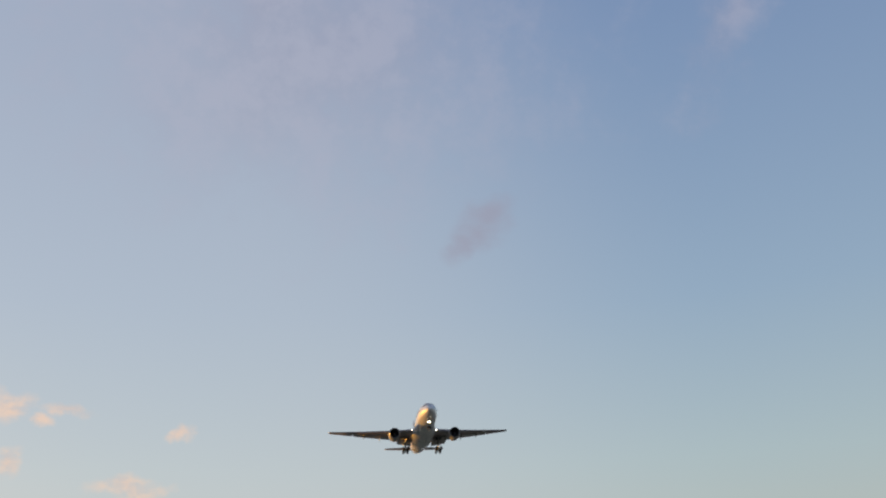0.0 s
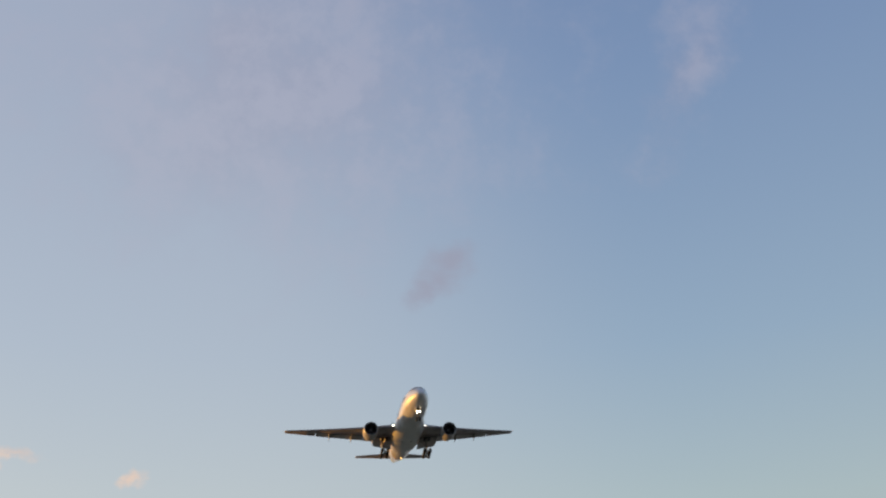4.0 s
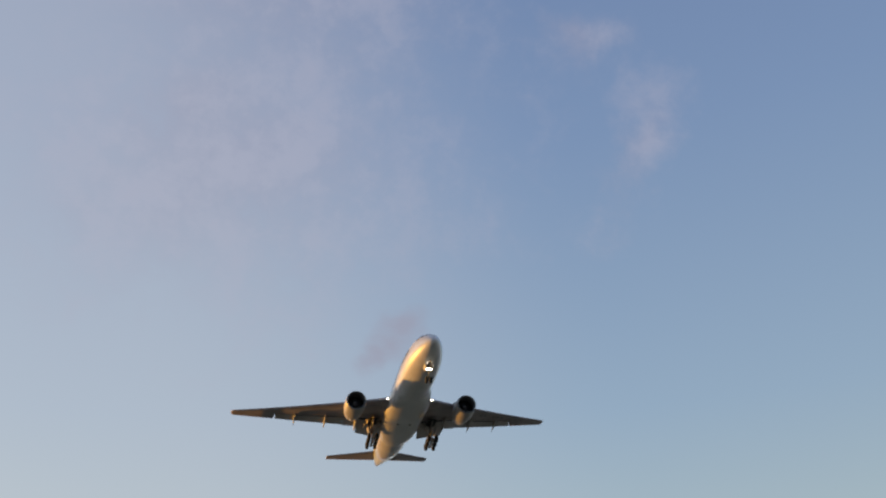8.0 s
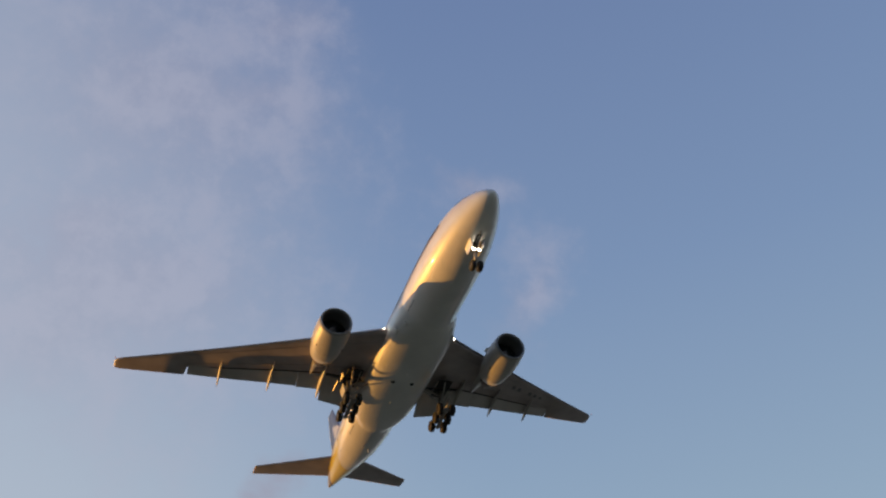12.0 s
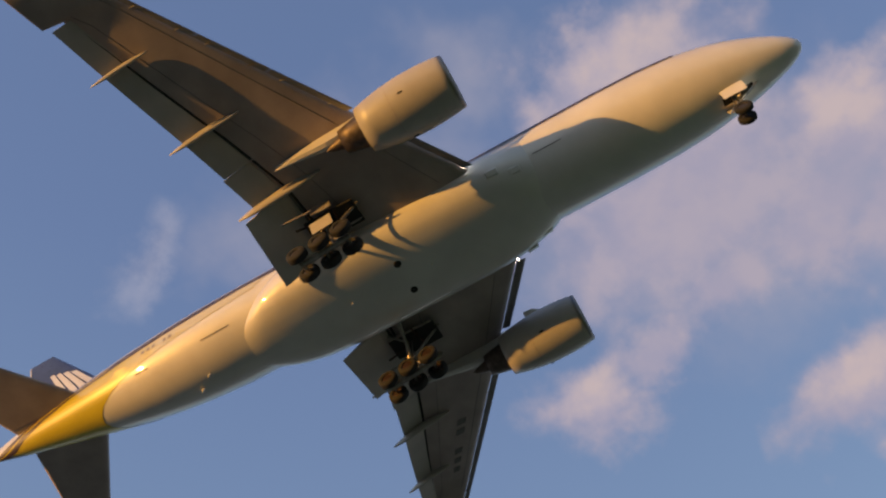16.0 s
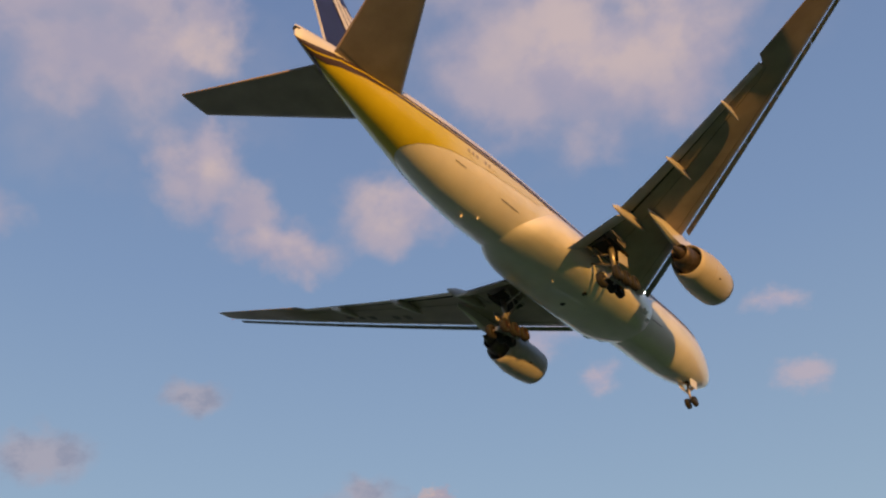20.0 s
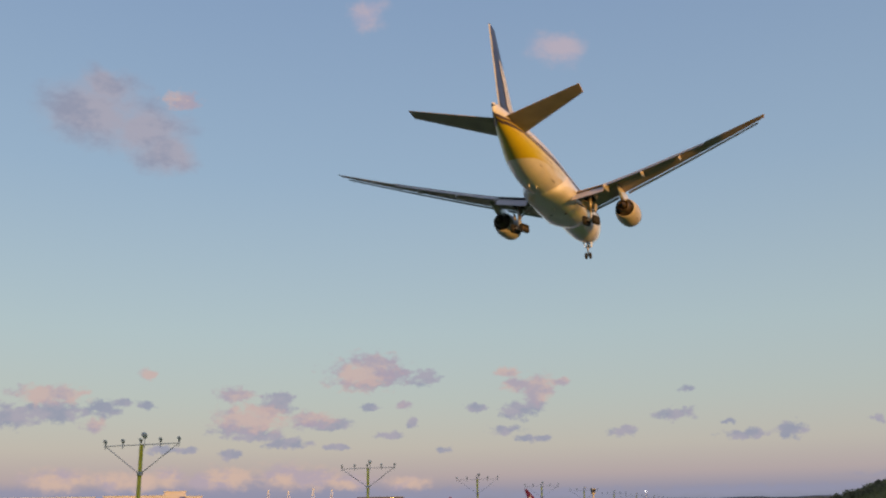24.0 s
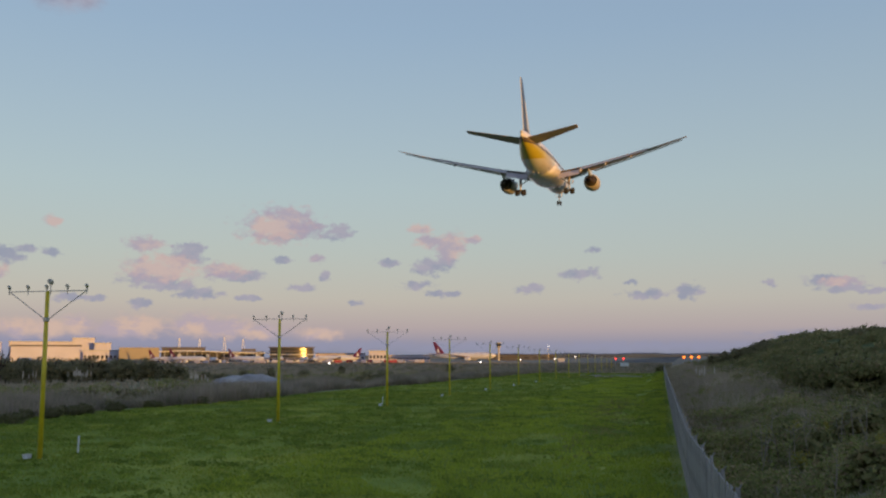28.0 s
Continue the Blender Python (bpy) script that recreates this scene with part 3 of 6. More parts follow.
    # landing light in the root, red or green light at the tip
    part("root_light", turned(((-0.06, 0.07), (0.0, 0.06), (0.04, 0.01)), 10, at=(s * 3.95, lead(3.95) + 0.10, wing_z(3.95) - 0.1)), LAMP, wing)
    part("tip_light", turned(((-0.12, 0.02), (0, 0.06), (0.1, 0.02)), 8, at=(s * 30.2, lead(30.1) + 0.05, wing_z(30.1))), WINKER, wing)
    # registration under the port wing: bars
    if s < 0:
        def under(x, u):
            c = lead(x) - tail_y(x)
            th = float(np.interp(x, (3, 10, 30), (0.135, 0.105, 0.10)))
            t = 5 * th * c * (0.2969 * math.sqrt(u) - 0.126 * u - 0.3516 * u * u + 0.2843 * u ** 3 - 0.1015 * u ** 4)
            return Vector((s * x, lead(x) - u * c, wing_z(x) + 0.015 * c * math.sin(math.pi * u) - t - 0.012))
        for i in range(6):
            if i == 2:
                continue
            x = 15.0 + 0.95 * i
            face = [under(x, 0.30), under(x + 0.52, 0.30), under(x + 0.52, 0.44), under(x, 0.44)]
            part("registration_bar", loft([face, [p - Vector((0, 0, 0.02)) for p in face]]), DARKGREY, wing)
    return wing


def build_engine(side, airliner):
    x, z = 9.55 * side, -3.0
    e = part("engine", turned(((8.75, 1.47), (8.95, 1.55), (8.92, 1.63), (8.5, 1.72), (7.4, 1.81), (6.2, 1.82), (5.0, 1.73), (3.9, 1.55), (3.15, 1.38), (3.15, 1.31), (4.5, 1.36)), 40, at=(x, 0, z)), NACELLE, airliner, "large pale turbofan nacelle", smooth=True)
    part("inlet_lip", turned(((8.4, 1.44), (8.8, 1.45), (9.0, 1.55), (8.96, 1.635), (8.78, 1.69)), 40, at=(x, 0, z)), LIP, e, "bare metal inlet lip", smooth=True)
    part("inlet_duct", turned(((8.7, 1.455), (8.2, 1.43), (7.4, 1.41), (7.0, 1.4)), 32, at=(x, 0, z)), DARKGREY, e, smooth=True)
    bm = turned(((7.05, 1.4), (7.04, 0.02)), 32, at=(x, 0, z))
    part("fan_disc", bm, BLACK, e)
    bm = bmesh.new()
    for i in range(22):
        m = Matrix.Translation((x, 7.2, z)) @ Matrix.Rotation(2 * math.pi * i / 22, 4, "Y") @ Matrix.Rotation(radians(35), 4, "Z")
        box((-0.02, -0.16, 0.4), (0.02, 0.16, 1.38), bm, m=m)
    part("fan_blades", bm, FAN, e)
    part("spinner", turned(((7.2, 0.42), (7.5, 0.3), (7.75, 0.12), (7.85, 0.01)), 16, at=(x, 0, z)), DARKGREY, e, smooth=True)
    part("core_cowl", turned(((4.4, 1.08), (3.2, 1.02), (2.4, 0.88), (1.7, 0.74), (1.7, 0.66), (2.2, 0.64)), 28, at=(x, 0, z)), HOT, e, smooth=True)
    part("exhaust_plug", turned(((2.3, 0.5), (1.6, 0.42), (0.9, 0.2), (0.55, 0.02)), 20, at=(x, 0, z)), HOT, e, smooth=True)
    part("bypass_inner", turned(((4.6, 1.35), (4.55, 0.95)), 28, at=(x, 0, z)), BLACK, e)
    rr, top = [], wing_z(9.55)
    for y, w, lo, hi in ((7.6, 0.08, z + 1.72, z + 1.88), (6.6, 0.24, z + 1.5, top - 0.25), (4.5, 0.30, z + 1.1, top + 0.1), (2.6, 0.30, z + 0.75, top - 0.05), (0.6, 0.26, z + 0.72, top - 0.2), (-1.2, 0.18, top - 1.15, top - 0.3), (-3.0, 0.04, top - 0.85, top - 0.4)):
        rr.append([Vector((x - w, y, lo + 0.06)), Vector((x, y, lo)), Vector((x + w, y, lo + 0.06)), Vector((x + w, y, hi)), Vector((x - w, y, hi))])
    part("pylon", loft(rr), PAINT, e, "pale engine pylon")
    # strake on the inboard side and small vents
    si = -side
    bm = bmesh.new()
    f = [Vector((x + si * 1.25, 6.7, z + 1.22)), Vector((x + si * 1.2, 5.4, z + 1.22)), Vector((x + si * 1.55, 5.45, z + 1.5)), Vector((x + si * 1.5, 6.1, z + 1.47))]
    loft([[p + Vector((0, 0, 0.02)) for p in f], [p - Vector((0, 0, 0.02)) for p in f]], bm=bm)
    part("strake", bm, PAINT, e)
    for a, y in ((-40, 6.1), (-140, 5.7), (200, 6.6)):
        c, sn = math.cos(radians(a)), math.sin(radians(a))
        m = Matrix.Translation((x + 1.80 * c, y, z + 1.80 * sn)) @ Matrix.Rotation(-radians(a), 4, "Y")
        part("vent", box((-0.02, -0.16, -0.06), (0.02, 0.16, 0.06), m=m), BLACK, e)
    # cowl joint
    part("cowl_joint", turned(((5.31, 1.755), (5.31, 1.768), (5.29, 1.766), (5.29, 1.75)), 40, at=(x, 0, z)), GREY, e)
    return e


def wheel(name, at, r, w, parent, hub=HUB):
    prof = ((-w / 2, r * 0.55), (-w / 2, r * 0.86), (-w * 0.38, r * 0.97), (-w * 0.2, r), (w * 0.2, r), (w * 0.38, r * 0.97), (w / 2, r * 0.86), (w / 2, r * 0.55))
    t = part(name, turned(prof, 24, "X", at), RUBBER, parent, smooth=True)
    part("rim", turned(((-w * 0.42, 0.02), (-w * 0.42, r * 0.3), (-w * 0.36, r * 0.5), (-w * 0.5, r * 0.57), (w * 0.5, r * 0.57), (w * 0.36, r * 0.5), (w * 0.42, r * 0.3), (w * 0.42, 0.02)), 18, "X", at), hub, t)
    return t


def build_nose_gear(airliner):
    y, zw = 22.95, -5.38
    g = part("nose_gear", tube((0, y + 0.25, -2.6), (0, y, zw + 0.05), 0.13, 0.11, 12), STEEL, airliner, "extended steel nose gear", smooth=True)
    part("drag_brace", tube((0, y + 2.0, -2.7), (0, y + 0.1, -4.2), 0.07), STEEL, g)
    part("axle", tube((-0.45, y, zw), (0.45, y, zw), 0.07), STEEL, g)
    part("torque_link", loft([[Vector((-0.1, y - 0.12, -4.2)), Vector((0.1, y - 0.12, -4.2)), Vector((0.05, y - 0.55, -4.65)), Vector((-0.05, y - 0.55, -4.65))], [Vector((-0.1, y - 0.16, -4.2)), Vector((0.1, y - 0.16, -4.2)), Vector((0.05, y - 0.6, -4.65)), Vector((-0.05, y - 0.6, -4.65))]]), STEEL, g)
    for sx in (-1, 1):
        wheel("wheel", (sx * 0.36, y, zw), 0.55, 0.36, g, CAP)
        m = Matrix.Translation((sx * 0.62, y + 0.35, -3.35)) @ Matrix.Rotation(radians(sx * 12), 4, "Y")
        part("gear_door", box((-0.03, -0.8, -0.45), (0.03, 0.7, 0.42), bevel=0.02, m=m), PAINT, g, "white gear door")
        t = part("taxi_light", turned(((-0.16, 0.03), (-0.1, 0.12), (0.0, 0.17), (0.1, 0.185), (0.1, 0.165), (0.02, 0.15)), 14, at=(sx * 0.26, y + 0.42, -3.75)), STEEL, g)
        part("lens", turned(((0.03, 0.152), (0.05, 0.01)), 14, at=(sx * 0.26, y + 0.42, -3.75)), LAMP, t)
    part("light_bracket", box((-0.42, y + 0.2, -3.8), (0.42, y + 0.32, -3.7)), STEEL, g)
    # black patch on the skin paints the shade inside the nose wheel bay
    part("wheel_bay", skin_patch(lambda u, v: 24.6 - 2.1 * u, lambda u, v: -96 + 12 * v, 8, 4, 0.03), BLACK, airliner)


def build_main_gear(side, airliner):
    x, y, z = 5.35 * side, -2.2, -5.85
    g = part("main_gear", tube((x, y + 0.1, -1.9), (x, y, -4.5), 0.26, 0.24, 14), STEEL, airliner, "extended six-wheel main gear", smooth=True)
    part("piston", tube((x, y, -4.4), (x, y, z), 0.17, 0.16, 12), BRIGHT, g)
    tilt = math.tan(radians(9))
    part("truck_beam", tube((x, y + 1.65, z + 1.65 * tilt), (x, y - 1.65, z - 1.65 * tilt), 0.19, 0.19, 10), STEEL, g)
    for d in (1.47, 0, -1.47):
        zz = z + d * tilt
        part("axle", tube((x - 0.85, y + d, zz), (x + 0.85, y + d, zz), 0.09), STEEL, g)
        for sx in (-1, 1):
            wheel("wheel", (x + sx * 0.70, y + d, zz), 0.66, 0.50, g, CAP if side > 0 else HUB)
    part("side_brace", tube((x - side * 2.3, y + 0.5, -2.6), (x, y + 0.05, -4.2), 0.10), STEEL, g)
    part("drag_brace", tube((x, y + 2.4, -2.0), (x, y + 0.1, -4.3), 0.10), STEEL, g)
    part("side_brace_link", tube((x - side * 1.1, y - 0.9, -2.2), (x - side * 1.0, y + 0.2, -3.5), 0.06), STEEL, g)
    part("torque_link", tube((x, y - 0.3, -4.4), (x, y - 0.75, -5.0), 0.08, 0.05), STEEL, g)
    part("torque_link", tube((x, y - 0.75, -5.0), (x, y - 0.25, -5.6), 0.05, 0.08), STEEL, g)
    part("hydraulic_line", tube((x + 0.2, y + 0.25, -2.3), (x + 0.22, y + 0.22, -5.4), 0.03, sides=6), BLACK, g)
    part("brake_rod", tube((x - 0.3, y + 1.2, z + 0.45), (x - 0.3, y - 1.2, z + 0.1), 0.05, sides=6), STEEL, g)
    part("brake_rod", tube((x + 0.3, y + 1.2, z + 0.45), (x + 0.3, y - 1.2, z + 0.1), 0.05, sides=6), STEEL, g)
    part("trim_cylinder", tube((x, y + 1.2, z + 0.3), (x, y + 0.2, -4.5), 0.08, 0.06, 8), STEEL, g)
    part("retraction_jack", tube((x - side * 1.7, y + 0.15, -2.35), (x + side * 0.1, y + 0.1, -3.1), 0.11, 0.08, 8), STEEL, g)
    m = Matrix.Translation((x + side * 0.75, y + 0.25, -3.9)) @ Matrix.Rotation(radians(side * 12), 4, "Y") @ Matrix.Rotation(radians(6), 4, "X")
    part("strut_door", box((-0.035, -0.75, -0.5), (0.035, 0.7, 0.5), bevel=0.02, m=m), NACELLE, g, "pale strut door")
    m = Matrix.Translation((x + side * 0.95, y + 0.3, wing_z(6.3) - 0.95)) @ Matrix.Rotation(radians(side * 20), 4, "Y")
    part("hinged_door", box((-0.03, -0.7, -0.3), (0.03, 0.7, 0.3), bevel=0.02, m=m), STEEL, g)


# section of the wing-body fairing: tight shoulder at the wing root, shallow keel
FAIR_A = (-90, -75, -65, -55, -46, -38, -30, -20, -10, 0, 10)
FAIR_X = (0.0, 0.9, 1.8, 2.6, 3.05, 3.4, 3.58, 3.67, 3.65, 3.45, 3.0)
FAIR_Z = (-3.68, -3.66, -3.57, -3.36, -3.08, -2.70, -2.30, -1.75, -1.2, -0.6, 0.1)


def build_airliner():
    air = thing("airliner", "white twin-engine airliner with gold tail underside and wheels down", "airplane")
    fus = part("fuselage", loft([[hull(y, 360 * i / 48) for i in range(48)] for y in (*np.linspace(28.6, 26.5, 12), *np.linspace(26.0, 17, 14), *np.linspace(16, -10, 27), *np.linspace(-11, -32.9, 36))]), PAINT, air, "glossy white fuselage", smooth=True)
    # wing-body fairing
    rr = []
    for y, k in ((10.9, 0.0), (10.3, 0.30), (9.4, 0.55), (8.1, 0.82), (6.3, 0.97), (3.0, 1.0), (-2.0, 1.0), (-5.0, 0.97), (-7.5, 0.85), (-9.3, 0.62), (-10.5, 0.36), (-11.3, 0.0)):
        ring = []
        for i in range(41):
            a = -190 + 200 * i / 40
            b = max(a, -180 - a)                       # the same on both sides, -90 at the keel
            sx = 1 if a > -90 else -1
            fx, fz = np.interp(b, FAIR_A, FAIR_X), np.interp(b, FAIR_A, FAIR_Z)
            cx, cz = 2.98 * math.cos(radians(b)), -0.3 + 2.98 * math.sin(radians(b))
            aft = 4.4 * (max(0.0, -y) / 11.3) ** 2 * (1 - min(1.0, max(0.0, -math.sin(radians(b)))))
            ring.append(Vector((sx * (cx + (fx - cx) * k), y + aft, cz + (fz - cz) * k)))
        rr.append(ring)
    part("belly_fairing", loft(rr, caps=False, closed=False), PAINT, air, "rounded white belly fairing", smooth=True)
    for sx in (-1, 1):
        part("belly_vent", turned(((-3.70, 0.01), (-3.675, 0.24), (-3.60, 0.26)), 12, "Z", (sx * 1.08, 0.48, 0)), BLACK, air)
    for x, y, r in ((0.2, -3.2, .05), (-0.5, -14.9, 0.1), (0.3, -13.9, 0.09), (0.0, 2.4, 0.05)):
        z = -3.66 if y > -11 else hull(y, -90)[2] - 0.03
        part("drain_mast", tube((x, y, z + 0.05), (x, y - 0.12, z - 0.25), r, r * 0.6, 8), PAINT, air)
    for sx in (-1, 1):
        for x, y, z in ((2.98, 8.3, -2.6), (2.42, 9.6, -2.62)):
            m = Matrix.Translation((sx * x, y, z)) @ Matrix.Rotation(radians(-sx * 40), 4, "Y") @ Matrix.Rotation(radians(8), 4, "X")
            scoop = part("ram_inlet", box((-0.22, -0.45, -0.24), (0.22, 0.35, 0.3), bevel=0.06, m=m), PAINT, air)
            part("inlet_mouth", box((-0.16, 0.345, -0.18), (0.16, 0.36, 0.2), m=m), BLACK, scoop)
    for s in (1, -1):
        mir = (lambda a: a) if s > 0 else (lambda a: 180 - a)
        # two navy stripes along the cabin; at the tail they sweep down round the cone with a gold line between
        def edge(k, y):
            return float(np.interp(y, (-32.85, -32.3, -31.2, -30.4, -29.5, -27.5, -25, -20, -10, 22), (
                (-88, -52, -31, -20, -11, -1, 5, 7.5, 12, 19), (-90, -84, -58, -39, -22, -7.5, 0, 3, 7.5, 11),
                (-90, -90, -66, -46, -27, -11.5, -3, 0, 5, 9), (-90, -90, -90, -76, -46, -22, -8, -3.5, 2.5, 8.2))[k]))
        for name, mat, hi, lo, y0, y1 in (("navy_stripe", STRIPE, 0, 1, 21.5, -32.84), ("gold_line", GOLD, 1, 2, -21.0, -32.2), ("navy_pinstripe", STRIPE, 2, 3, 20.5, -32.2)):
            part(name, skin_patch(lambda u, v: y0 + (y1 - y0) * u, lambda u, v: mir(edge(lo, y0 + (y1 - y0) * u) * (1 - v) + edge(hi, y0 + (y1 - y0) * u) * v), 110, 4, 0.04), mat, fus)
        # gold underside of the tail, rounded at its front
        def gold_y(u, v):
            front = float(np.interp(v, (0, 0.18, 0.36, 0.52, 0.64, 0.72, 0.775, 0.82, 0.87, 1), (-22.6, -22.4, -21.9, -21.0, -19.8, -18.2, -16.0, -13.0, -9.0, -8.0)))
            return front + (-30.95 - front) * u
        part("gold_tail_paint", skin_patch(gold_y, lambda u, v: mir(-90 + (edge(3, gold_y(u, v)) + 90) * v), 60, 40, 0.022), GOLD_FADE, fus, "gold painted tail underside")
        # registration on the side: bars
        for i in range(6):
            if i == 2:
                continue
            y = -15.4 - 0.46 * i
            part("registration_bar", skin_patch(lambda u, v: y - 0.24 * u, lambda u, v: mir(-14 + 5 * v), 1, 1, 0.05), REGMARK, fus)
        # hatches on the lower side
        for y, a, l in ((-17.6, -40, 1.1), (-11.2, -42, 2.2), (13.0, -35, 2.0)):
            part("hatch_joint", skin_patch(lambda u, v: y - l * u, lambda u, v: mir(a + 1.2 * v), 4, 1, 0.03), DARKGREY, fus)
        # flight deck windows
        for a0, a1, y0, y1 in ((78, 89, 26.55, 25.75), (60, 76, 26.3, 25.35), (42, 58, 25.8, 24.6), (32, 40, 24.9, 23.9)):
            part("cockpit_window", skin_patch(lambda u, v: y0 + (y1 - y0) * u, lambda u, v: mir(a0 + (a1 - a0) * v), 3, 3, 0.04), GLASS, fus)
        build_wing(s, air)
        build_engine(s, air)
        build_main_gear(s, air)
        # tailplane
        rr = []
        for x in (0.6, 1.4, 3, 6, 9, 10.4, 10.5):
            k = 1 if x < 10.45 else 0.93
            le = float(np.interp(x, (1.4, 10.5), (-24.0, -31.05))) if x >= 1.4 else -23.45
            te = float(np.interp(x, (0.6, 10.5), (-30.0, -33.55)))
            # trimmed nose-down for the approach
            rr.append(foil(s * x, le, le + (te - le) * k, 1.02 + 0.125 * (x - 1) + (te - le) * math.tan(radians(3.5)), 0.095, -3.5, 9))
        hs = part("tailplane", loft(rr), GREY, air, "grey tailplane")
        hs.data.polygons.foreach_set("use_smooth", [len(p.vertices) == 4 for p in hs.data.polygons])
    build_nose_gear(air)
    # fin: sections along z
    def fin_le(z):
        return float(np.interp(z, (1.8, 3.4, 12.1), (-20.6, -23.6, -30.8)))
    def fin_te(z):
        return float(np.interp(z, (1.8, 12.1), (-29.8, -33.0)))
    def fin_ring(z, k=1.0, t=0.09):
        le, c = fin_le(z), (fin_le(z) - fin_te(z)) * k
        r = foil(0, le, le - c, 0, t, 0, 9)
        return [Vector((p.z - 0.015 * c * math.sin(math.pi * (le - p.y) / c), p.y, z)) for p in r]
    fin = part("fin", loft([fin_ring(z, 1, t) for z, t in ((1.6, 0.06), (3.4, 0.085), (6, 0.09), (9, 0.09), (11.85, 0.085), (12.05, 0.05))]), NAVY, air, "navy blue tail fin with a pale emblem")
    fin.data.polygons.foreach_set("use_smooth", [len(p.vertices) == 4 for p in fin.data.polygons])
    for s in (1, -1):
        for k in range(4):
            z0, z1, f0, f1 = 2.5 + 0.12 * k, 7.4 + 0.35 * k, 0.07 + 0.12 * k, 0.165 + 0.12 * k
            bm = bmesh.new()
            grid = []
            for i in range(13):
                z = z0 + (z1 - z0) * i / 12
                bend = float(np.interp(z, (2.4, 3.2, 4.2, 9), (-0.05, 0.05, 0.0, 0.0)))
                row = []
                for f in (max(0.02, f0 + bend), f1 + bend):
                    le, te = fin_le(z), fin_te(z)
                    t = 5 * 0.09 * (le - te) * (0.2969 * math.sqrt(f) - 0.126 * f - 0.3516 * f * f + 0.2843 * f ** 3 - 0.1015 * f ** 4)
                    row.append(bm.verts.new((s * (t * 1.02 + 0.04), le + (te - le) * f, z)))
                grid.append(row)
            for a, b in zip(grid, grid[1:]):
                bm.faces.new((a[0], a[1], b[1], b[0]))
            part("emblem_stripe", bm, PAINT, fin, "pale emblem stripe")
    # pale strip puts the sunlight on the fin's blunt trailing edge into colour
    part("rudder_edge", loft([[Vector((dx, fin_te(z) - dy, z)) for dx, dy in ((-0.07, -0.05), (0.07, -0.05), (0.07, 0.05), (-0.07, 0.05))] for z in (2.2, 11.9)]), PAINT, fin, "pale strip painting sunlight on the rudder edge")
    part("power_unit_exhaust", turned(((-33.0, 0.01), (-32.95, 0.16), (-32.6, 0.22)), 12, at=(0, 0, 1.45)), BLACK, air)
    return air


AIRLINER = build_airliner()

# ---------- ground ----------
rng = np.random.default_rng(7)


def smooth01(a, lo, hi):
    t = np.clip((np.asarray(a, float) - lo) / (hi - lo), 0, 1)
    return t * t * (3 - 2 * t)


def fence_x(y):
    return np.interp(y, (-400, 0, 16, 31, 50, 130, 314, 420), (2.0, 1.6, 0.9, 0.15, -0.3, -2.0, -5.6, -7.6))


def waves(x, y):
    """Low uneven rises of the ground."""
    return 0.5 * np.sin(x * 0.21 + 1.3 * np.sin(y * 0.07)) * np.sin(y * 0.16 + 0.8) + 0.25 * np.sin(x * 0.63 + y * 0.31) + 0.22 * np.sin(y * 0.47 - x * 0.29)


def ground_z(x, y):
    x, y = np.asarray(x, float), np.asarray(y, float)
    d = x - fence_x(y)
    # last term: unseen hill added behind the camera to shade field and hedge
    dune = 1.2 * smooth01(d, 1, 7) + (5.5 + 1.3 * smooth01(y, 90, 190)) * smooth01(d, 7.5, 28) * (1 - 0.7 * smooth01(y, 230, 360)) + 11.0 * smooth01(d, 45, 105) * (1 - smooth01(y, -30, 50))
    dune = dune * (1 - smooth01(d, 300, 700)) * smooth01(y, -1500, -900)
    rough = waves(x, y) * smooth01(d, 2, 14) * (1 - smooth01(d, 150, 300)) * smooth01(y, -900, -500) * (1 - smooth01(y, 350, 500))
    mound = 2.95 * np.exp(-((x - 0.5) ** 2 + (y + 3.5) ** 2) / 42.0)
    fall = -0.0040 * np.clip(y, 0, 330) * (1 - smooth01(y, 330, 470)) * (1 - smooth01(d, -4, 0)) * smooth01(x, -400, -200)
    field = fall + 0.05 * waves(x * 0.5, y * 0.5) * (1 - smooth01(np.hypot(x, y), 300, 500))
    return dune + 0.8 * rough + mound + field


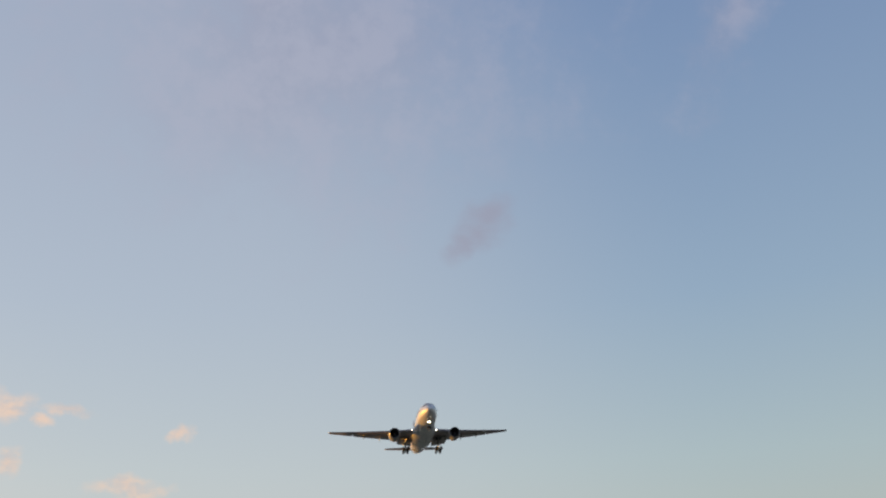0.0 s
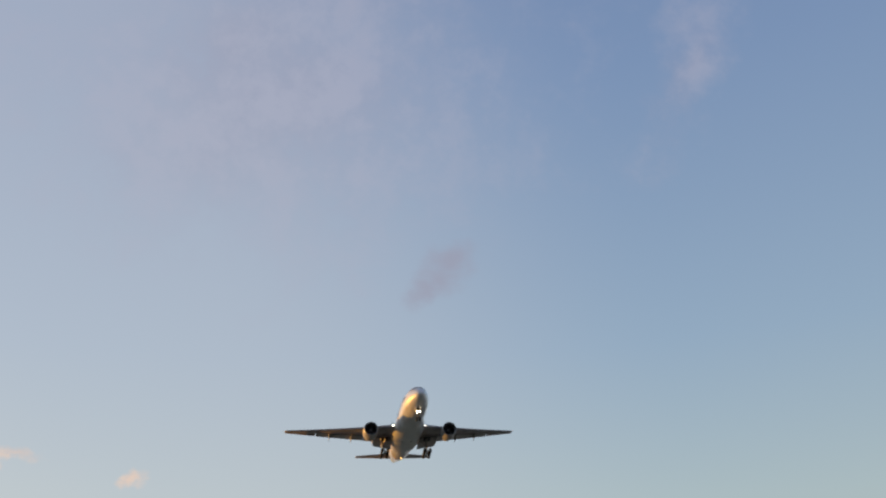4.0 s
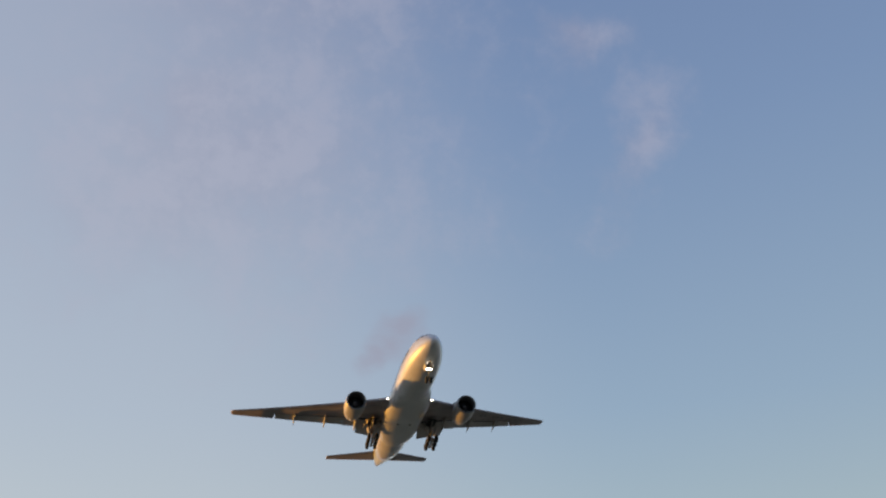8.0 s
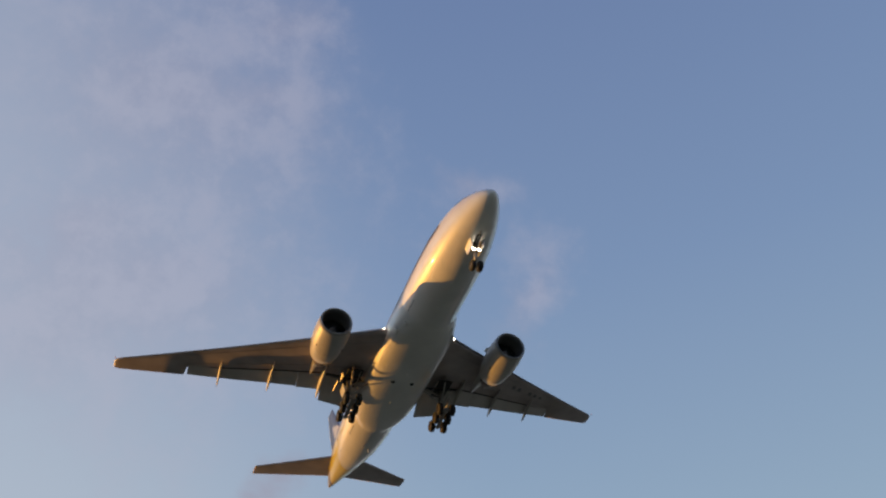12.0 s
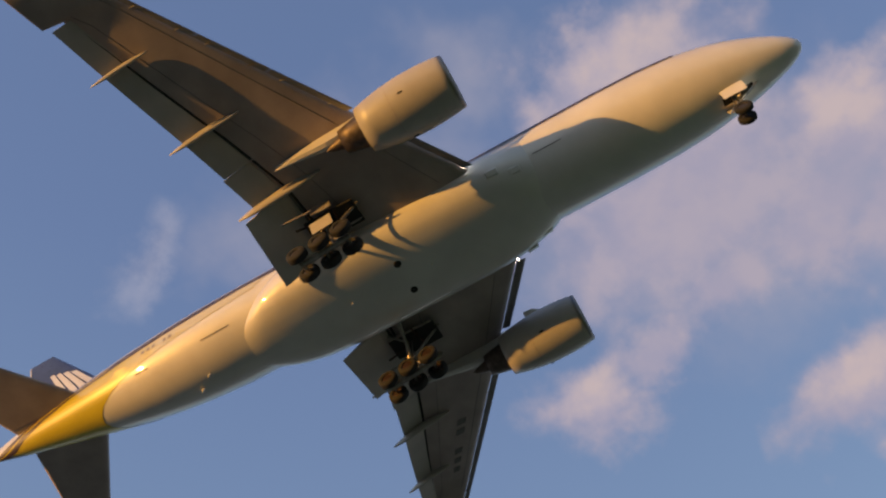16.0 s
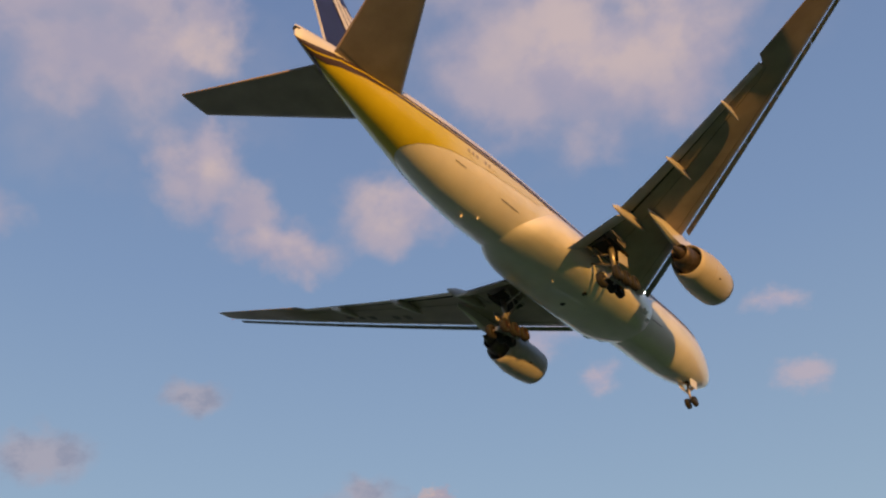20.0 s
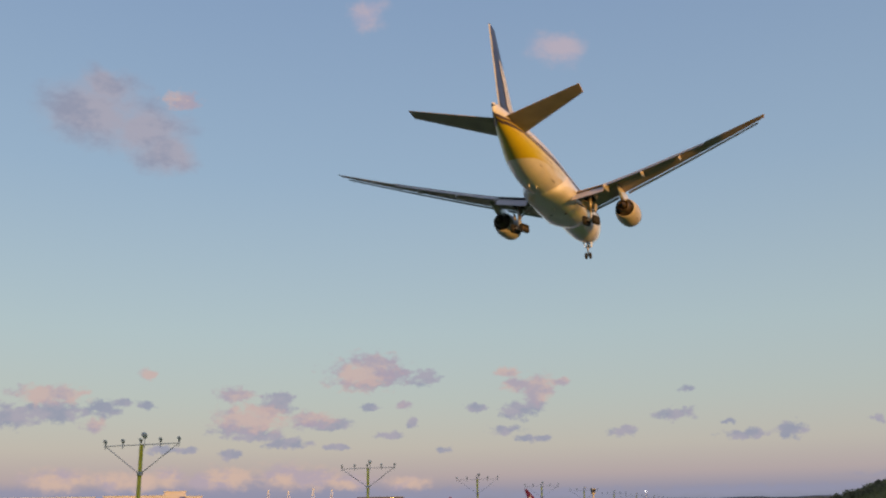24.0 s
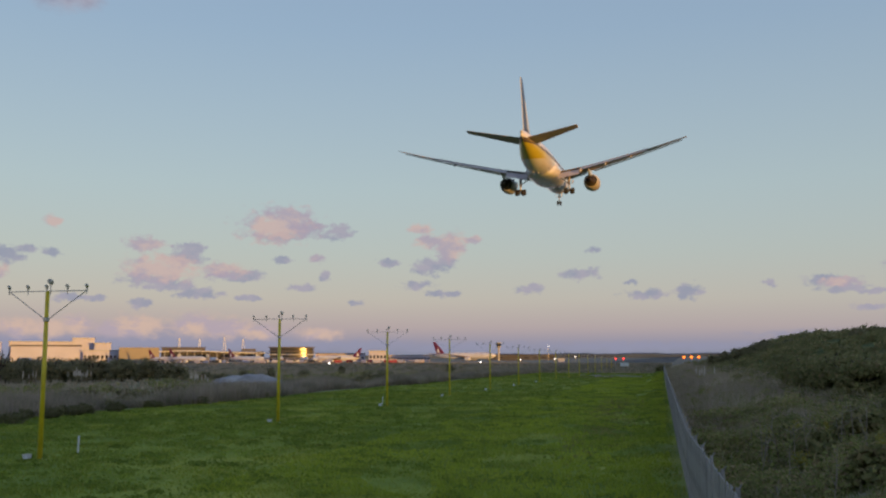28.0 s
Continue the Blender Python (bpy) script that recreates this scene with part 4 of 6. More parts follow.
def ground_material():
    m = bpy.data.materials.new("airfield_ground")
    m.use_nodes = True
    nt = m.node_tree
    b = nt.nodes["Principled BSDF"]
    co = nt.nodes.new("ShaderNodeTexCoord").outputs["Object"]
    sep = nt.nodes.new("ShaderNodeSeparateXYZ")
    nt.links.new(co, sep.inputs[0])

    def nz(s, d=6):
        n = nt.nodes.new("ShaderNodeTexNoise")
        n.inputs["Scale"].default_value, n.inputs["Detail"].default_value = s, d
        nt.links.new(co, n.inputs["Vector"])
        return n.outputs["Fac"]

    def rmp(f, *stops):
        r = nt.nodes.new("ShaderNodeValToRGB")
        el = r.color_ramp.elements
        for i, (p, c) in enumerate(stops):
            e = el[i] if i < 2 else el.new(p)
            e.position, e.color = p, (*c, 1)
        nt.links.new(f, r.inputs[0])
        return r.outputs[0]

    def rng_(f, lo, hi):
        r = nt.nodes.new("ShaderNodeMapRange")
        r.interpolation_type = "SMOOTHSTEP"
        nt.links.new(f, r.inputs[0])
        r.inputs[1].default_value, r.inputs[2].default_value = lo, hi
        return r.outputs[0]

    def mx(f, a, c, mode="MIX"):
        x = nt.nodes.new("ShaderNodeMix")
        x.data_type, x.blend_type = "RGBA", mode
        if isinstance(f, float):
            x.inputs[0].default_value = f
        else:
            nt.links.new(f, x.inputs[0])
        nt.links.new(a, x.inputs[6])
        nt.links.new(c, x.inputs[7])
        return x.outputs[2]

    lawn = rmp(nz(0.09), (0.32, (0.13, 0.20, 0.045)), (0.68, (0.34, 0.38, 0.08)), (0.5, (0.22, 0.30, 0.055)))
    lawn = mx(0.6, lawn, rmp(nz(1.3), (0.3, (0.65, 0.7, 0.7)), (0.7, (1.1, 1.06, 0.95))), "MULTIPLY")
    lawn = mx(rng_(nz(0.035), 0.60, 0.72), lawn, rmp(nz(0.9), (0.3, (0.13, 0.13, 0.045)), (0.7, (0.20, 0.18, 0.08))))
    dry = rmp(nz(0.25), (0.3, (0.22, 0.205, 0.135)), (0.7, (0.36, 0.31, 0.25)), (0.5, (0.24, 0.25, 0.14)))
    far = rmp(nz(0.012), (0.35, (0.19, 0.175, 0.14)), (0.65, (0.27, 0.245, 0.20)))
    wob = nt.nodes.new("ShaderNodeMath")
    wob.operation = "MULTIPLY_ADD"
    nt.links.new(nz(0.08), wob.inputs[0])
    wob.inputs[1].default_value = 6.0
    nt.links.new(sep.outputs[0], wob.inputs[2])
    c = mx(rng_(wob.outputs[0], 1.5, 5.5), lawn, dry)
    c = mx(rng_(wob.outputs[0], 9.0, 13.0), c, rmp(nz(0.5), (0.3, (0.075, 0.10, 0.045)), (0.7, (0.12, 0.15, 0.065))))
    c = mx(rng_(wob.outputs[0], -46.0, -50.0), c, dry)
    c = mx(rng_(sep.outputs[1], 300, 420), c, far)
    c = mx(rng_(sep.outputs[1], 20, 6), c, rmp(nz(0.03), (0.35, (0.17, 0.15, 0.10)), (0.65, (0.24, 0.21, 0.14))))
    c = mx(rng_(sep.outputs[0], 120, 260), c, far)
    c = mx(rng_(sep.outputs[0], -120, -260), c, far)
    nt.links.new(c, b.inputs["Base Color"])
    b.inputs["Roughness"].default_value = 0.95
    b.inputs["Specular IOR Level"].default_value = 0.1
    bp = nt.nodes.new("ShaderNodeBump")
    bp.inputs["Strength"].default_value, bp.inputs["Distance"].default_value = 0.7, 0.12
    nt.links.new(nz(2.2), bp.inputs["Height"])
    nt.links.new(bp.outputs[0], b.inputs["Normal"])
    return m


def build_ground():
    xs = np.unique(np.concatenate([np.linspace(-4500, -300, 15), np.linspace(-300, -60, 13), np.linspace(-60, -4, 29), np.linspace(-4, 70, 75), np.linspace(70, 320, 26), np.linspace(320, 4500, 14)]))
    ys = np.unique(np.concatenate([np.linspace(-4500, -400, 12), np.linspace(-400, -20, 20), np.linspace(-20, 160, 121), np.linspace(160, 460, 61), np.linspace(460, 4500, 14)]))
    gx, gy = np.meshgrid(xs, ys)
    v = np.stack([gx, gy, ground_z(gx, gy)], -1).reshape(-1, 3)
    nx = len(xs)
    i = np.arange((len(ys) - 1) * nx).reshape(-1, nx)[:, :-1].ravel()
    f = np.stack([i, i + 1, i + 1 + nx, i + nx], -1)
    g = part_np("ground", v.tolist(), f.tolist(), ground_material())
    g.data.polygons.foreach_set("use_smooth", [True] * len(g.data.polygons))
    tagged(g, "green airfield grass beside a scrubby dune", "ground", kind="structure")


build_ground()

# ---------- vegetation ----------
GRASS = leafy("grass_blades", ((0.24, 0.32, 0.055), (0.29, 0.38, 0.06), (0.37, 0.44, 0.075), (0.44, 0.44, 0.12)), patch=0.09, lows=(0.40, 0.50, 0.52))
SCRUB = leafy("scrub_leaves", ((0.25, 0.29, 0.11), (0.32, 0.37, 0.13), (0.39, 0.42, 0.15), (0.48, 0.39, 0.24), (0.31, 0.35, 0.13), (0.40, 0.28, 0.19)), lows=(0.42, 0.45, 0.42), patch=0.35, thin=0.5)
CANOPY = leafy("dune_canopy_leaves", ((0.23, 0.245, 0.12), (0.28, 0.295, 0.13), (0.34, 0.33, 0.15), (0.37, 0.30, 0.17)), patch=0.13, lows=(0.45, 0.48, 0.44), thin=0.5)
DRYGRASS = leafy("dry_grass", ((0.42, 0.355, 0.28), (0.50, 0.42, 0.34), (0.33, 0.32, 0.20), (0.57, 0.48, 0.40)), thin=0.5)
REED = leafy("grey_reeds", ((0.36, 0.31, 0.28), (0.43, 0.37, 0.335), (0.33, 0.32, 0.22), (0.47, 0.40, 0.37)), patch=0.16, lows=(0.40, 0.43, 0.36), thin=0.5)
HEDGE = leafy("dark_hedge_leaves", ((0.25, 0.245, 0.155), (0.30, 0.30, 0.175), (0.35, 0.335, 0.195), (0.38, 0.335, 0.23)), lows=(0.55, 0.55, 0.55), thin=0.5)
PLUME = leafy("pale_plumes", ((0.72, 0.67, 0.62), (0.80, 0.75, 0.70), (0.66, 0.61, 0.57)))
BARK = material("bark", (0.07, 0.055, 0.045), 0.9, scale=3, vary=0.25, bump=0.5)


def blades(xy, height, width, lean, per=3, seed=1):
    """Thin upright blades at places on the ground; arrays of vertices and triangles."""
    r = np.random.default_rng(seed)
    n = len(xy) * per
    base = np.repeat(xy, per, 0) + r.normal(0, 0.06, (n, 2))
    z = ground_z(base[:, 0], base[:, 1]) - 0.02
    h = np.repeat(height, per) * r.uniform(0.6, 1.2, n)
    a = r.uniform(0, 2 * np.pi, n)
    w = np.repeat(width, per) * r.uniform(0.7, 1.3, n)
    dx, dy = np.cos(a) * w / 2, np.sin(a) * w / 2
    la, ll = r.uniform(0, 2 * np.pi, n), r.uniform(0, lean, n) * h
    p0 = np.stack([base[:, 0] - dx, base[:, 1] - dy, z], -1)
    p1 = np.stack([base[:, 0] + dx, base[:, 1] + dy, z], -1)
    p2 = np.stack([base[:, 0] + np.cos(la) * ll, base[:, 1] + np.sin(la) * ll, z + h], -1)
    v = np.stack([p0, p1, p2], 1).reshape(-1, 3)
    return v, np.arange(3 * n).reshape(-1, 3)


def leaf_clumps(centres, radii, counts, sizes, seed=1, squash=0.8):
    """Leaf quads spread through rounded, uneven clumps."""
    r = np.random.default_rng(seed)
    c = np.repeat(centres, counts, 0)
    rad = np.repeat(radii, counts)
    s = np.repeat(sizes, counts) * r.uniform(0.6, 1.4, len(c))
    d = r.normal(0, 1, (len(c), 3))
    d /= np.linalg.norm(d, axis=1)[:, None]
    lump = 0.78 + 0.22 * np.sin(d[:, 0] * 5 + c[:, 0] * 3) * np.sin(d[:, 1] * 6 + c[:, 1] * 2) + 0.15 * np.sin(d[:, 2] * 9 + c[:, 0])
    k = rad * lump * r.uniform(0.45, 1.0, len(c)) ** 0.5
    p = c + d * k[:, None] * np.array([1, 1, squash])
    # leaves lie roughly along the clump's surface, tipped up to the light
    nrm = d + r.normal(0, 0.42, d.shape) + np.array([0, 0, 0.35])
    nrm /= np.linalg.norm(nrm, axis=1)[:, None] + 1e-9
    t1 = np.cross(nrm, r.normal(0, 1, d.shape))
    t1 /= np.linalg.norm(t1, axis=1)[:, None] + 1e-9
    t2 = np.cross(nrm, t1)
    a, b = t1 * s[:, None] * 0.5, t2 * s[:, None] * 0.32
    v = np.stack([p - a, p + b, p + a, p - b], 1).reshape(-1, 3)
    return v, np.arange(4 * len(c)).reshape(-1, 4)


def stuff(name, vf, mat, label, category):
    ob = part_np(name, vf[0].tolist(), vf[1].tolist(), mat)
    return tagged(ob, label, category, kind="stuff")


def scatter(n, x0, x1, y0, y1, seed, power=1.0):
    r = np.random.default_rng(seed)
    y = y0 + (y1 - y0) * r.random(n) ** power
    return np.stack([r.uniform(x0, x1, n), y], -1)


# short grass of the approach strip
g = np.concatenate([scatter(120000, -50, 1.0, 22, 130, 3, 1.5), scatter(50000, -50, 1.0, 110, 340, 6, 1.3)])
g = g[g[:, 0] < fence_x(g[:, 1]) - 0.15]
gd = np.hypot(g[:, 0], g[:, 1])
patch = 0.5 + 0.5 * np.sin(g[:, 0] * 0.9 + 2 * np.sin(g[:, 1] * 0.35)) * np.sin(g[:, 1] * 0.55 + 1.7 * np.sin(g[:, 0] * 0.23))
stuff("grass", blades(g, 0.06 + 0.13 * patch ** 2, 0.022 + 0.0009 * gd, 0.9, 3, 4), GRASS, "short uneven green airfield grass", "grass")
# soft darker weeds in the grass, thickest away from the fence
w = np.concatenate([scatter(900, -49, -1.5, 27, 140, 8, 1.3), scatter(500, -50, -12, 27, 75, 18, 1.0), scatter(300, -49, -6, 120, 320, 19, 1.0)])
w = w[w[:, 0] < fence_x(w[:, 1]) - 0.6]
wd = np.hypot(w[:, 0], w[:, 1])
wc = np.column_stack([w, ground_z(w[:, 0], w[:, 1]) + 0.03])
stuff("weeds", leaf_clumps(wc, rng.uniform(0.3, 1.25, len(w)), np.full(len(w), 80), 0.09 + 0.0010 * wd, 5, 0.22), leafy("weed_leaves", ((0.19, 0.28, 0.055), (0.24, 0.34, 0.06), (0.30, 0.40, 0.065)), patch=0.2, thin=0.5), "low dark green weeds in the grass", "weeds")
# brighter yellow-green blades on the side of the fence
y_ = scatter(42000, -17, 0.5, 30, 260, 20, 1.5)
y_ = y_[(y_[:, 0] < fence_x(y_[:, 1]) - 0.5) & (np.sin(y_[:, 0] * 0.8 + 1.5 * np.sin(y_[:, 1] * 0.2)) * np.sin(y_[:, 1] * 0.31 + y_[:, 0] * 0.3) > -0.35)]
stuff("bright_grass", blades(y_, np.full(len(y_), 0.17), 0.026 + 0.0009 * np.hypot(y_[:, 0], y_[:, 1]), 0.9, 3, 25), leafy("bright_blades", ((0.32, 0.42, 0.055), (0.40, 0.48, 0.06), (0.46, 0.50, 0.08)), patch=0.15, lows=(0.6, 0.68, 0.7), thin=0.5), "bright yellow-green grass beside the fence", "grass")
# worn brownish patches in the grass
q = np.random.default_rng(9)
wp = np.concatenate([np.stack([q.normal(cx, sx, n), q.normal(cy, sy, n)], -1) for cx, cy, sx, sy, n in ((-6.4, 92, 1.2, 11, 900), (-5.0, 60, 1.0, 9, 420), (-22, 255, 6, 8, 700))])
wp = wp[wp[:, 0] < fence_x(wp[:, 1]) - 0.3]
stuff("worn_grass", blades(wp, q.uniform(0.08, 0.22, len(wp)), 0.03 + 0.0009 * np.hypot(wp[:, 0], wp[:, 1]), 0.9, 4, 10), leafy("worn_blades", ((0.30, 0.29, 0.11), (0.35, 0.32, 0.14), (0.27, 0.29, 0.08)), thin=0.5), "worn brown grass patches beside the fence", "grass")
# low tangled growth between the fence and the hill
b = np.concatenate([scatter(1300, 0.6, 15, 9, 66, 11, 1.0), scatter(170, 0, 22, 60, 200, 12, 1.0)])
bo = b[:, 0] - fence_x(b[:, 1])
b = b[(bo > 1.0) & (bo < 15)]
bd = np.hypot(b[:, 0], b[:, 1])
br = np.minimum(q.uniform(0.3, 1.05, len(b)) * (0.75 + 0.45 * np.sin(b[:, 1] * 0.4 + b[:, 0]) * np.sin(b[:, 0] * 0.7)), 0.045 * bd)
bc = np.column_stack([b, ground_z(b[:, 0], b[:, 1]) + 0.45 * br])
stuff("scrub", leaf_clumps(bc, br, np.where(bd < 45, 380, 260), 0.05 + 0.0020 * bd, 13, 0.8), SCRUB, "low tangled green coastal scrub beside the fence", "scrub")
# closed green canopy on the hill
c = np.concatenate([scatter(2600, 6, 60, 40, 210, 15, 1.0), scatter(800, 2, 80, 190, 400, 16, 1.0)])
c = c[c[:, 0] - fence_x(c[:, 1]) > 9.0 + 1.3 * np.sin(c[:, 1] * 0.11) + 0.8 * np.sin(c[:, 1] * 0.31)]
cd = np.hypot(c[:, 0], c[:, 1])
cr = q.uniform(0.9, 2.0, len(c))
cc = np.column_stack([c, ground_z(c[:, 0], c[:, 1]) + 0.12 * cr])
stuff("canopy_scrub", leaf_clumps(cc, cr, np.where(cd < 130, 280, 150), 0.13 + 0.0016 * cd, 17, 0.55), CANOPY, "closed dark green coastal scrub covering the dune hill", "scrub")
# tall dry grass, densest in the hollow before the hill
d = np.concatenate([scatter(2400, 0.6, 12, 8, 62, 21, 0.9), scatter(14000, -2, 18, 50, 190, 22, 1.0), scatter(3000, -5, 12, 180, 330, 24, 1.0)])
do = d[:, 0] - fence_x(d[:, 1])
d = d[(do > 0.4) & (do < 11.5)]
dd = np.hypot(d[:, 0], d[:, 1])
stuff("dry_grass", blades(d, q.uniform(0.35, 1.0, len(d)) * np.interp(dd, (20, 48, 66), (0.5, 0.65, 1.2)), 0.012 + 0.0007 * dd, 0.8, 5, 23), DRYGRASS, "tall dry brown grass among the scrub", "grass")
g2 = scatter(15000, 0.5, 14, 8, 120, 26, 0.8)
g2 = g2[(g2[:, 0] > fence_x(g2[:, 1]) + 0.3)]
stuff("green_tussocks", blades(g2, q.uniform(0.18, 0.5, len(g2)), 0.012 + 0.0008 * np.hypot(g2[:, 0], g2[:, 1]), 0.9, 5, 27), leafy("tussock_blades", ((0.16, 0.23, 0.055), (0.22, 0.29, 0.07), (0.28, 0.31, 0.10)), patch=0.3), "green tussock grass along the fence foot", "grass")
# yellow-green flowering tufts in the scrub
f = scatter(26, 3.0, 9.0, 20, 46, 28, 1.0)
f = f[f[:, 0] > fence_x(f[:, 1]) + 1.8]
fc = np.column_stack([f, ground_z(f[:, 0], f[:, 1]) + 0.55])
stuff("flowering_tufts", leaf_clumps(fc, q.uniform(0.2, 0.5, len(f)), np.full(len(f), 90), np.full(len(f), 0.09), 29, 0.8), leafy("flowering_leaves", ((0.36, 0.33, 0.06), (0.42, 0.36, 0.07), (0.28, 0.31, 0.08))), "yellow-green flowering tufts among the scrub", "shrubs")
# bare dead twigs standing out of the scrub
bm = bmesh.new()
for i in range(46):
    tx, ty = q.uniform(2.5, 9.5), q.uniform(17, 46)
    if tx < fence_x(ty) + 1.6:
        continue
    tz = float(ground_z(tx, ty))
    top = Vector((tx + q.normal(0, 0.3), ty + q.normal(0, 0.3), tz + q.uniform(0.9, 1.7)))
    tube((tx, ty, tz), top, 0.02, 0.008, 5, bm)
    for k in range(3):
        f = q.uniform(0.4, 0.85)
        m0 = Vector((tx, ty, tz)).lerp(top, f)
        tube(m0, m0 + Vector((q.normal(0, 0.3), q.normal(0, 0.3), q.uniform(0.15, 0.5))), 0.010, 0.004, 4, bm)
tagged(part("dead_twigs", bm, material("grey_twigs", (0.30, 0.26, 0.22), 0.9, scale=6, vary=0.2)), "bare grey twigs standing in the scrub", "twigs", kind="stuff")
# reed belt along the far side of the strip
r_ = scatter(34000, -60, -50, 42, 420, 31, 1.3)
r_[:, 0] += 1.6 * np.sin(r_[:, 1] * 0.08) + 0.8 * np.sin(r_[:, 1] * 0.23)
rd = np.hypot(r_[:, 0], r_[:, 1])
rh = (0.75 + 0.35 * np.sin(r_[:, 1] * 0.13 + r_[:, 0] * 0.4) * np.sin(r_[:, 1] * 0.051)) * q.uniform(0.7, 1.25, len(r_))
stuff("reeds", blades(r_, 1.75 * rh, 0.02 + 0.0008 * rd, 0.55, 4, 32), REED, "belt of tall grey-brown reeds", "reeds")
r2 = np.concatenate([scatter(190, -100, -60, 60, 300, 33, 1.0), scatter(120, -160, -60, 110, 420, 34, 1.0)])
r2c = np.column_stack([r2, ground_z(r2[:, 0], r2[:, 1]) + 0.4])
stuff("marsh_bushes", leaf_clumps(r2c, q.uniform(0.7, 1.8, len(r2)), np.full(len(r2), 260), np.full(len(r2), 0.30), 35, 0.6), SCRUB, "low dull green bushes behind the reeds", "bushes")
r3 = scatter(15000, -170, -58, 60, 420, 36, 1.0)
r4 = np.concatenate([scatter(260, -64, -53, 46, 200, 39, 1.2), scatter(200, -75, -56, 90, 330, 40, 1.0)])
r4c = np.column_stack([r4, ground_z(r4[:, 0], r4[:, 1]) + 0.35])
stuff("reed_bushes", leaf_clumps(r4c, q.uniform(0.4, 1.2, len(r4)), np.full(len(r4), 200), np.full(len(r4), 0.26), 41, 0.8), leafy("olive_leaves", ((0.24, 0.22, 0.13), (0.28, 0.27, 0.14), (0.32, 0.27, 0.19), (0.22, 0.24, 0.12)), thin=0.5), "olive-brown bushes standing among the reeds", "bushes")
# rough growth over the open field up to the runway and the apron
r5 = np.concatenate([scatter(900, -200, -6, 335, 560, 42, 1.0), scatter(500, -420, -120, 330, 640, 43, 1.0), scatter(240, -60, -4, 330, 480, 45, 1.0)])
r5c = np.column_stack([r5, ground_z(r5[:, 0], r5[:, 1]) + 0.1])
stuff("field_scrub", leaf_clumps(r5c, q.uniform(0.6, 2.2, len(r5)), np.full(len(r5), 90), np.full(len(r5), 0.55), 46, 0.45), leafy("field_leaves", ((0.26, 0.23, 0.17), (0.30, 0.28, 0.18), (0.35, 0.30, 0.24), (0.22, 0.24, 0.14)), thin=0.5), "low brown scrub over the open airfield", "scrub")
r6 = scatter(22000, -300, -5, 325, 600, 47, 1.2)
stuff("field_grass", blades(r6, q.uniform(0.4, 1.1, len(r6)), np.full(len(r6), 0.42), 0.8, 2, 48), DRYGRASS, "dry grass over the open airfield", "grass")
stuff("marsh_grass", blades(r3, q.uniform(0.5, 1.4, len(r3)), np.full(len(r3), 0.16), 0.7, 3, 37), DRYGRASS, "dry marsh grass behind the reeds", "grass")
# dark bushes at the foot of the reeds
e = np.concatenate([np.stack([q.normal(cx, sx, n), q.normal(cy, sy, n)], -1) for cx, cy, sx, sy, n in ((-50.5, 53, 2.4, 4.0, 34), (-51.5, 66, 1.8, 5, 26), (-51, 84, 1.2, 8, 16), (-51, 118, 1.0, 9, 8))])
ec = np.column_stack([e, ground_z(e[:, 0], e[:, 1]) + 0.3])
stuff("edge_bushes", leaf_clumps(ec, q.uniform(0.3, 1.1, len(e)), np.full(len(e), 420), np.full(len(e), 0.2), 38, 0.7), leafy("edge_bush_leaves", ((0.15, 0.165, 0.08), (0.19, 0.20, 0.09), (0.24, 0.21, 0.14)), thin=0.45), "dark olive bushes in front of the reeds", "bushes")


def build_tree(name, label, x, y, h, r, seed, mat=HEDGE, leaf=0.5, count=900, group=""):
    """A short trunk with limbs under a crown of clumps."""
    q = np.random.default_rng(seed)
    z0 = float(ground_z(x, y)) - 0.1
    t = thing(name, label, "tree" if "tree" in name else "bush", Matrix.Translation((x, y, z0)), group)
    bm = tube((0, 0, 0), (0.1, 0, h * 0.5), 0.05 * h, 0.03 * h, 8)
    for i in range(4):
        a = q.uniform(0, 6.28)
        tube((0.05, 0, h * 0.3), (0.6 * r * math.cos(a), 0.6 * r * math.sin(a), h * q.uniform(0.55, 0.8)), 0.025 * h, 0.008 * h, 6, bm)
    part("trunk", bm, BARK, t)
    n = 44
    a, k = q.uniform(0, 6.28, n), np.sqrt(q.random(n))
    c = np.stack([r * 0.72 * k * np.cos(a), r * 0.72 * k * np.sin(a), h * (0.12 + q.uniform(0.04, 0.62, n) * np.sqrt(1.02 - 0.8 * k * k))], -1)
    vf = leaf_clumps(c, np.minimum(r, h * 0.75) * q.uniform(0.28, 0.38, n), np.full(n, count // n), np.full(n, leaf), seed, 0.75)
    part_np("crown", vf[0].tolist(), vf[1].tolist(), mat, t)
    return t


def bearing(az, dist):
    return dist * math.sin(radians(az)), dist * math.cos(radians(az))


